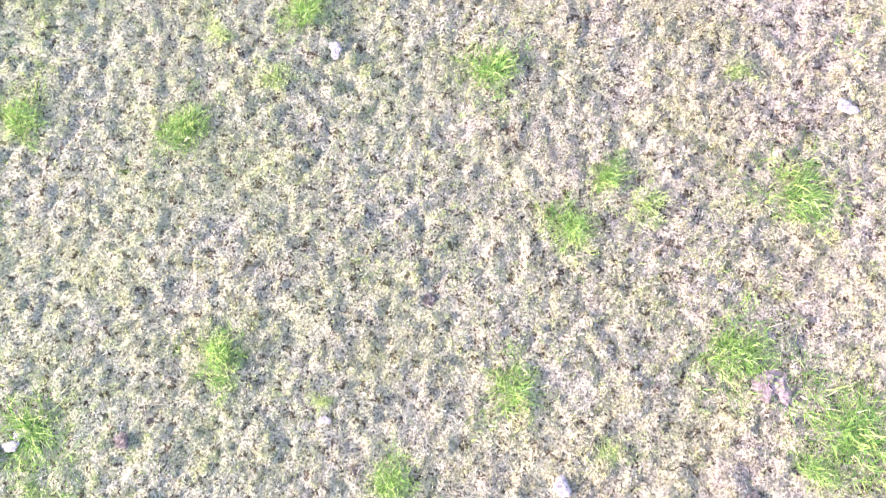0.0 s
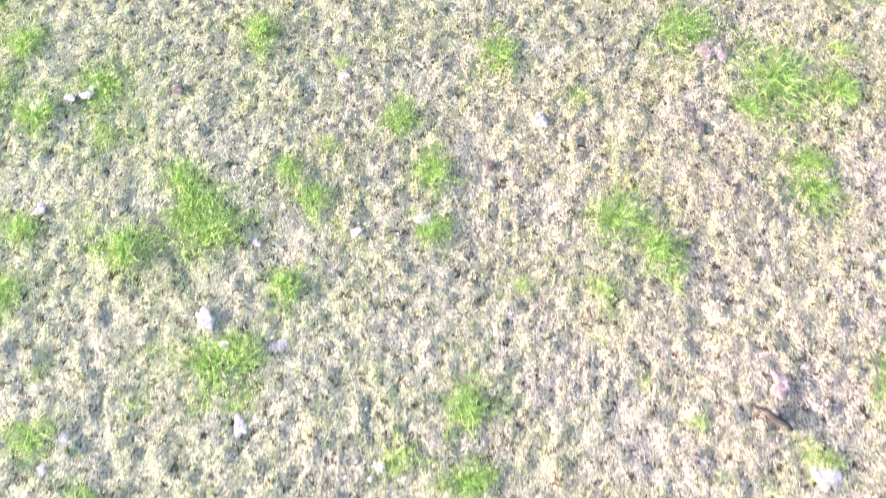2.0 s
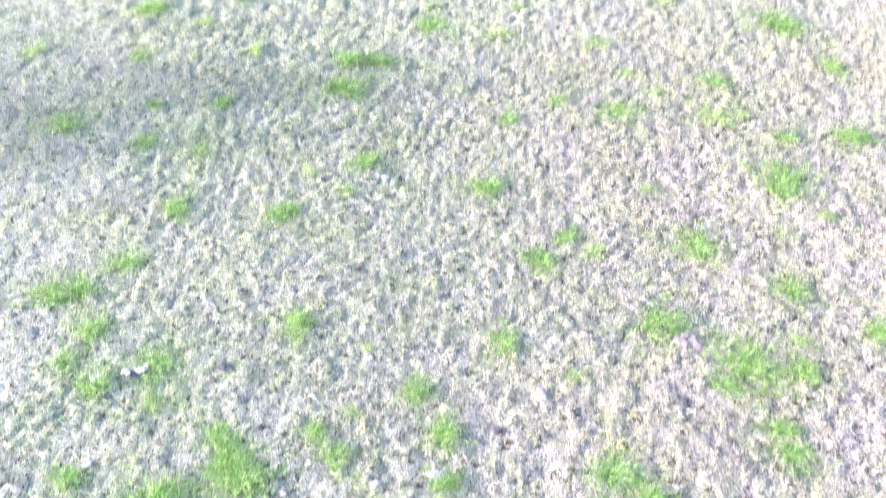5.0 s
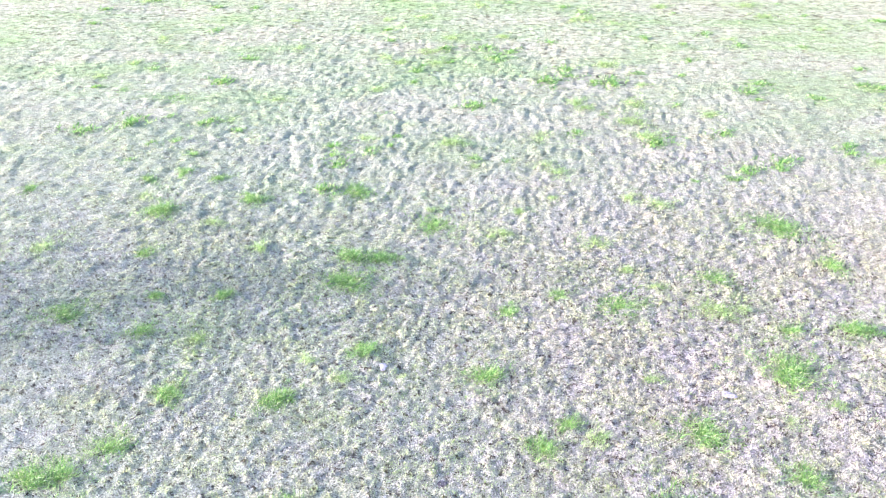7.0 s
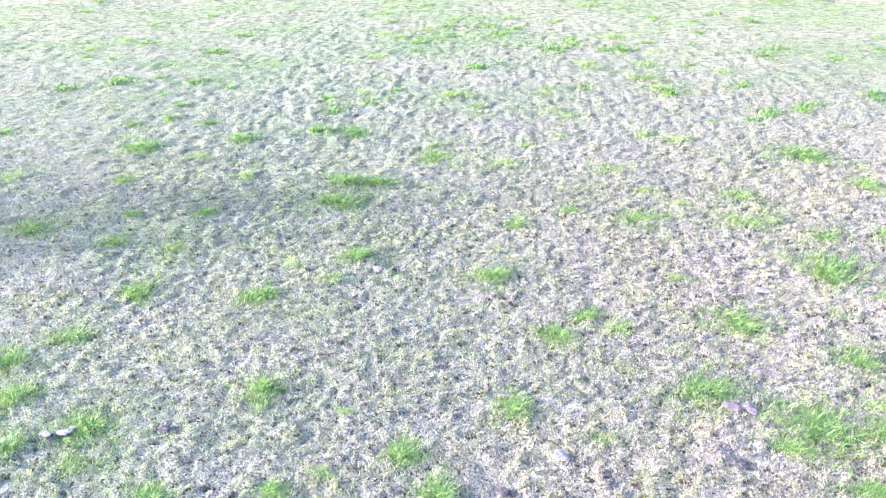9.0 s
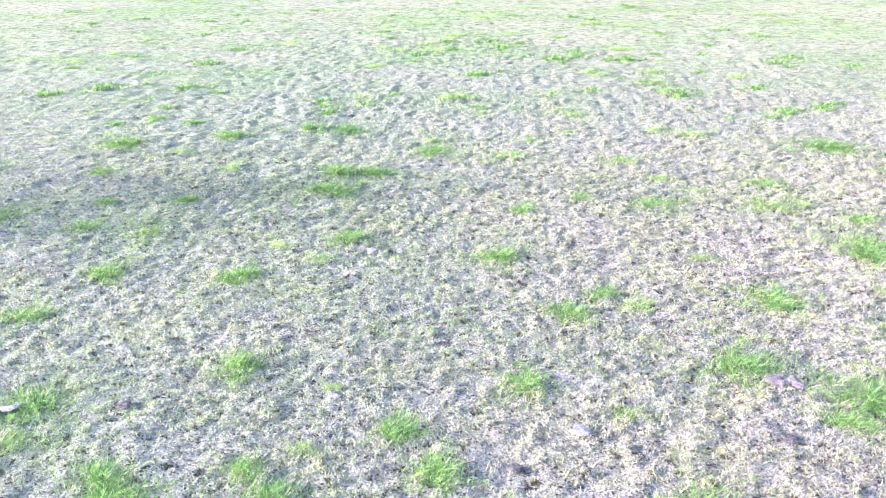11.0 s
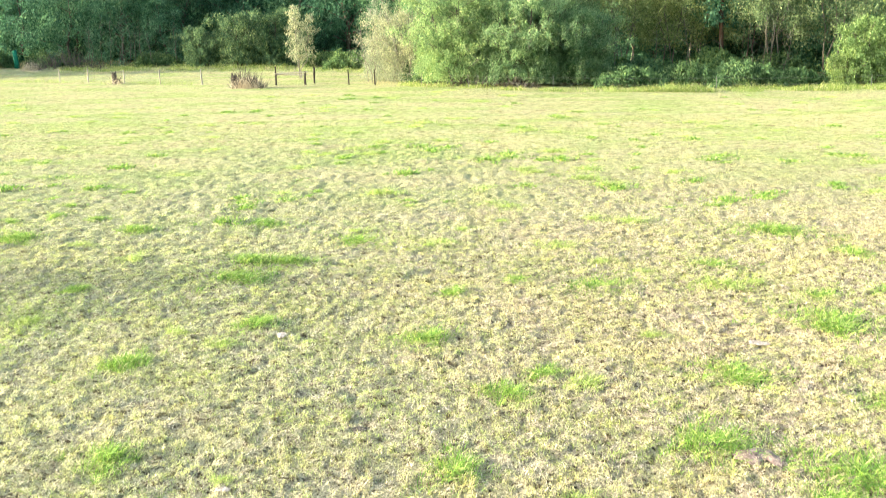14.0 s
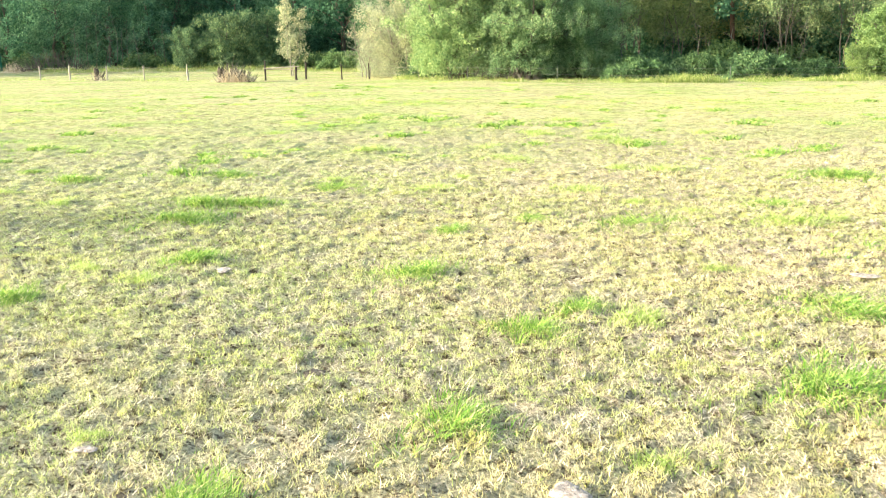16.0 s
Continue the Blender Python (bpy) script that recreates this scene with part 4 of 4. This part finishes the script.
rail = tagged(new("rail_fence"), "weathered wooden rail across two dark posts", "fence")
for x, y, h in ((-14.65, 71.4, 1.5), (-12.25, 71.4, 1.08), (-11.75, 73.2, 1.35)):
    ob = part("post", post_mesh("post", h, 0.17, int(h * 100), DARK_WOOD), None, rail, "dark round post")
    ob.matrix_world = pose(x, y, float(height(x, y)))
for z, y, tilt in ((0.98, 71.28, -2.2), (0.84, 71.5, 1.6)):
    bm = bmesh.new()
    box(bm, (2.75, 0.07, 0.085), Matrix())
    bmesh.ops.bevel(bm, geom=bm.edges[:], offset=0.012, segments=1, affect="EDGES")
    ob = part("rail", bm, GREY_WOOD, rail)
    ob.matrix_world = pose(-13.35, y, z + float(height(-13.3, y)), 0, tilt, 0)


# ---- brush heaps, stump and green tank ----
def brush_heap(name, seed, long, tall, stalks, twigs, stalk_mat, label):
    r = np.random.default_rng(seed)
    root = tagged(new(name), label, "brush heap")
    paths = []
    for i in range(twigs):
        a, t = r.uniform(0, 6.28), r.uniform(-1, 1)
        p = np.array([t * long / 2, r.normal(0, 0.35), r.uniform(0, tall * (1 - t * t) * 0.8)])
        d = np.array([0.6 * math.cos(a), 0.4 * math.sin(a), r.uniform(0.0, 1.0)]) * r.uniform(0.4, 0.9) * tall
        paths.append([(*(p * (1, 1, 0.6)), 0.026), (*(p + d * 0.5 + r.normal(0, 0.06, 3)), 0.016), (*(p + d), 0.006)])
    v, f = tubes(paths, 5)
    v[:, 2] = np.maximum(v[:, 2], -0.05)
    part("brushwood", mesh_of("brushwood", v, f), BARK, root)
    if stalks:
        x, y = r.normal(0, long * 0.26, stalks), r.normal(0, 0.4, stalks)
        v, f = arched_blades(r, x, y, np.full(stalks, -0.03), r.uniform(0, 6.28, stalks), tall * r.uniform(0.4, 1.05, stalks) * np.exp(-(x / long * 1.6) ** 2), r.uniform(0.006, 0.014, stalks), r.uniform(0.1, 0.75, stalks))
        part("dry_grass", mesh_of("dry_grass", v, f), stalk_mat, root, "dry straw-coloured stalks")
    return root


b = brush_heap("brush_heap", 401, 2.6, 1.3, 1700, 150, DRY_STALKS, "heap of dead brush overgrown with dry grass")
b.matrix_world = pose(-16.2, 67.5, float(height(-16.2, 67.5)))
b = brush_heap("branch_heap", 402, 7.5, 2.0, 0, 190, DRY_STALKS, "long heap of bare grey fallen branches")
b.matrix_world = pose(-41.8, 98.5, float(height(-41.8, 98.5)), 0, 0, -6)
b = brush_heap("brush_heap", 403, 1.3, 0.9, 160, 26, DRY_STALKS, "small clump of dry grass and twigs by a post")
b.matrix_world = pose(-29.2, 75.6, float(height(-29.2, 75.6)))
b = brush_heap("brush_heap", 404, 2.2, 1.4, 500, 40, DRY_STALKS, "pale dead branches leaning beside the green tank")
b.matrix_world = pose(-45.6, 97.5, float(height(-45.6, 97.5)))
b = brush_heap("brush_heap", 405, 7.5, 0.9, 0, 150, DRY_STALKS, "tangle of dead twigs at the foot of the willows")
b.matrix_world = pose(2.6, 64.9, float(height(2.6, 64.9)), 0, 0, -22)


def stump(x, y, tall, wide, label):
    r = np.random.default_rng(int(tall * 100))
    ring = [(r.normal(0, 0.02), r.normal(0, 0.02), tall * t - 0.1 * (t == 0), wide * k) for t, k in ((0, 0.75), (0.15, 0.55), (0.5, 0.47), (0.85, 0.5), (1.0, 0.42))]
    snags = [[(wide * 0.25 * math.cos(a), wide * 0.25 * math.sin(a), tall * 0.9, wide * 0.12), (wide * 0.45 * math.cos(a), wide * 0.45 * math.sin(a), tall * 1.2, 0.01)] for a in (0.4, 2.2, 4.1)]
    ob = part("tree_stump", mesh_of("tree_stump", *tubes([ring] + snags, 9)), DARK_WOOD)
    ob.matrix_world = pose(x, y, float(height(x, y)))
    tagged(ob, label, "stump")


stump(-17.3, 67.9, 1.0, 0.5, "dark broken stump beside the brush heap")
stump(-29.4, 75.9, 0.95, 0.42, "dark stump in dry grass by the fence")

bm = bmesh.new()
bmesh.ops.create_cone(bm, cap_ends=True, segments=20, radius1=0.28, radius2=0.26, depth=2.0, matrix=pose(0, 0, 1.0))
bmesh.ops.bevel(bm, geom=[e for e in bm.edges if abs(e.verts[0].co.z - e.verts[1].co.z) < 0.01], offset=0.05, segments=2, affect="EDGES")
tank = tagged(new("plastic_tank"), "upright faded green plastic tank by the fence", "tank")
smooth(part("body", bm, GREEN_PLASTIC, tank))
for z in (0.5, 1.0, 1.5):
    ringp = [(0.275 * math.cos(a) * (1 - z * 0.03), 0.275 * math.sin(a) * (1 - z * 0.03), z, 0.025) for a in np.linspace(0, 2 * math.pi, 21)]
    smooth(part("band", mesh_of("band", *tubes([ringp], 6)), GREEN_PLASTIC, tank))
bm = bmesh.new()
bmesh.ops.create_cone(bm, cap_ends=True, segments=20, radius1=0.2, radius2=0.18, depth=0.1, matrix=pose(0, 0, 2.04))
part("lid", bm, GREEN_PLASTIC, tank)
tank.matrix_world = pose(-49.9, 104.0, float(height(-49.9, 104.0)), 0, -3, 0)
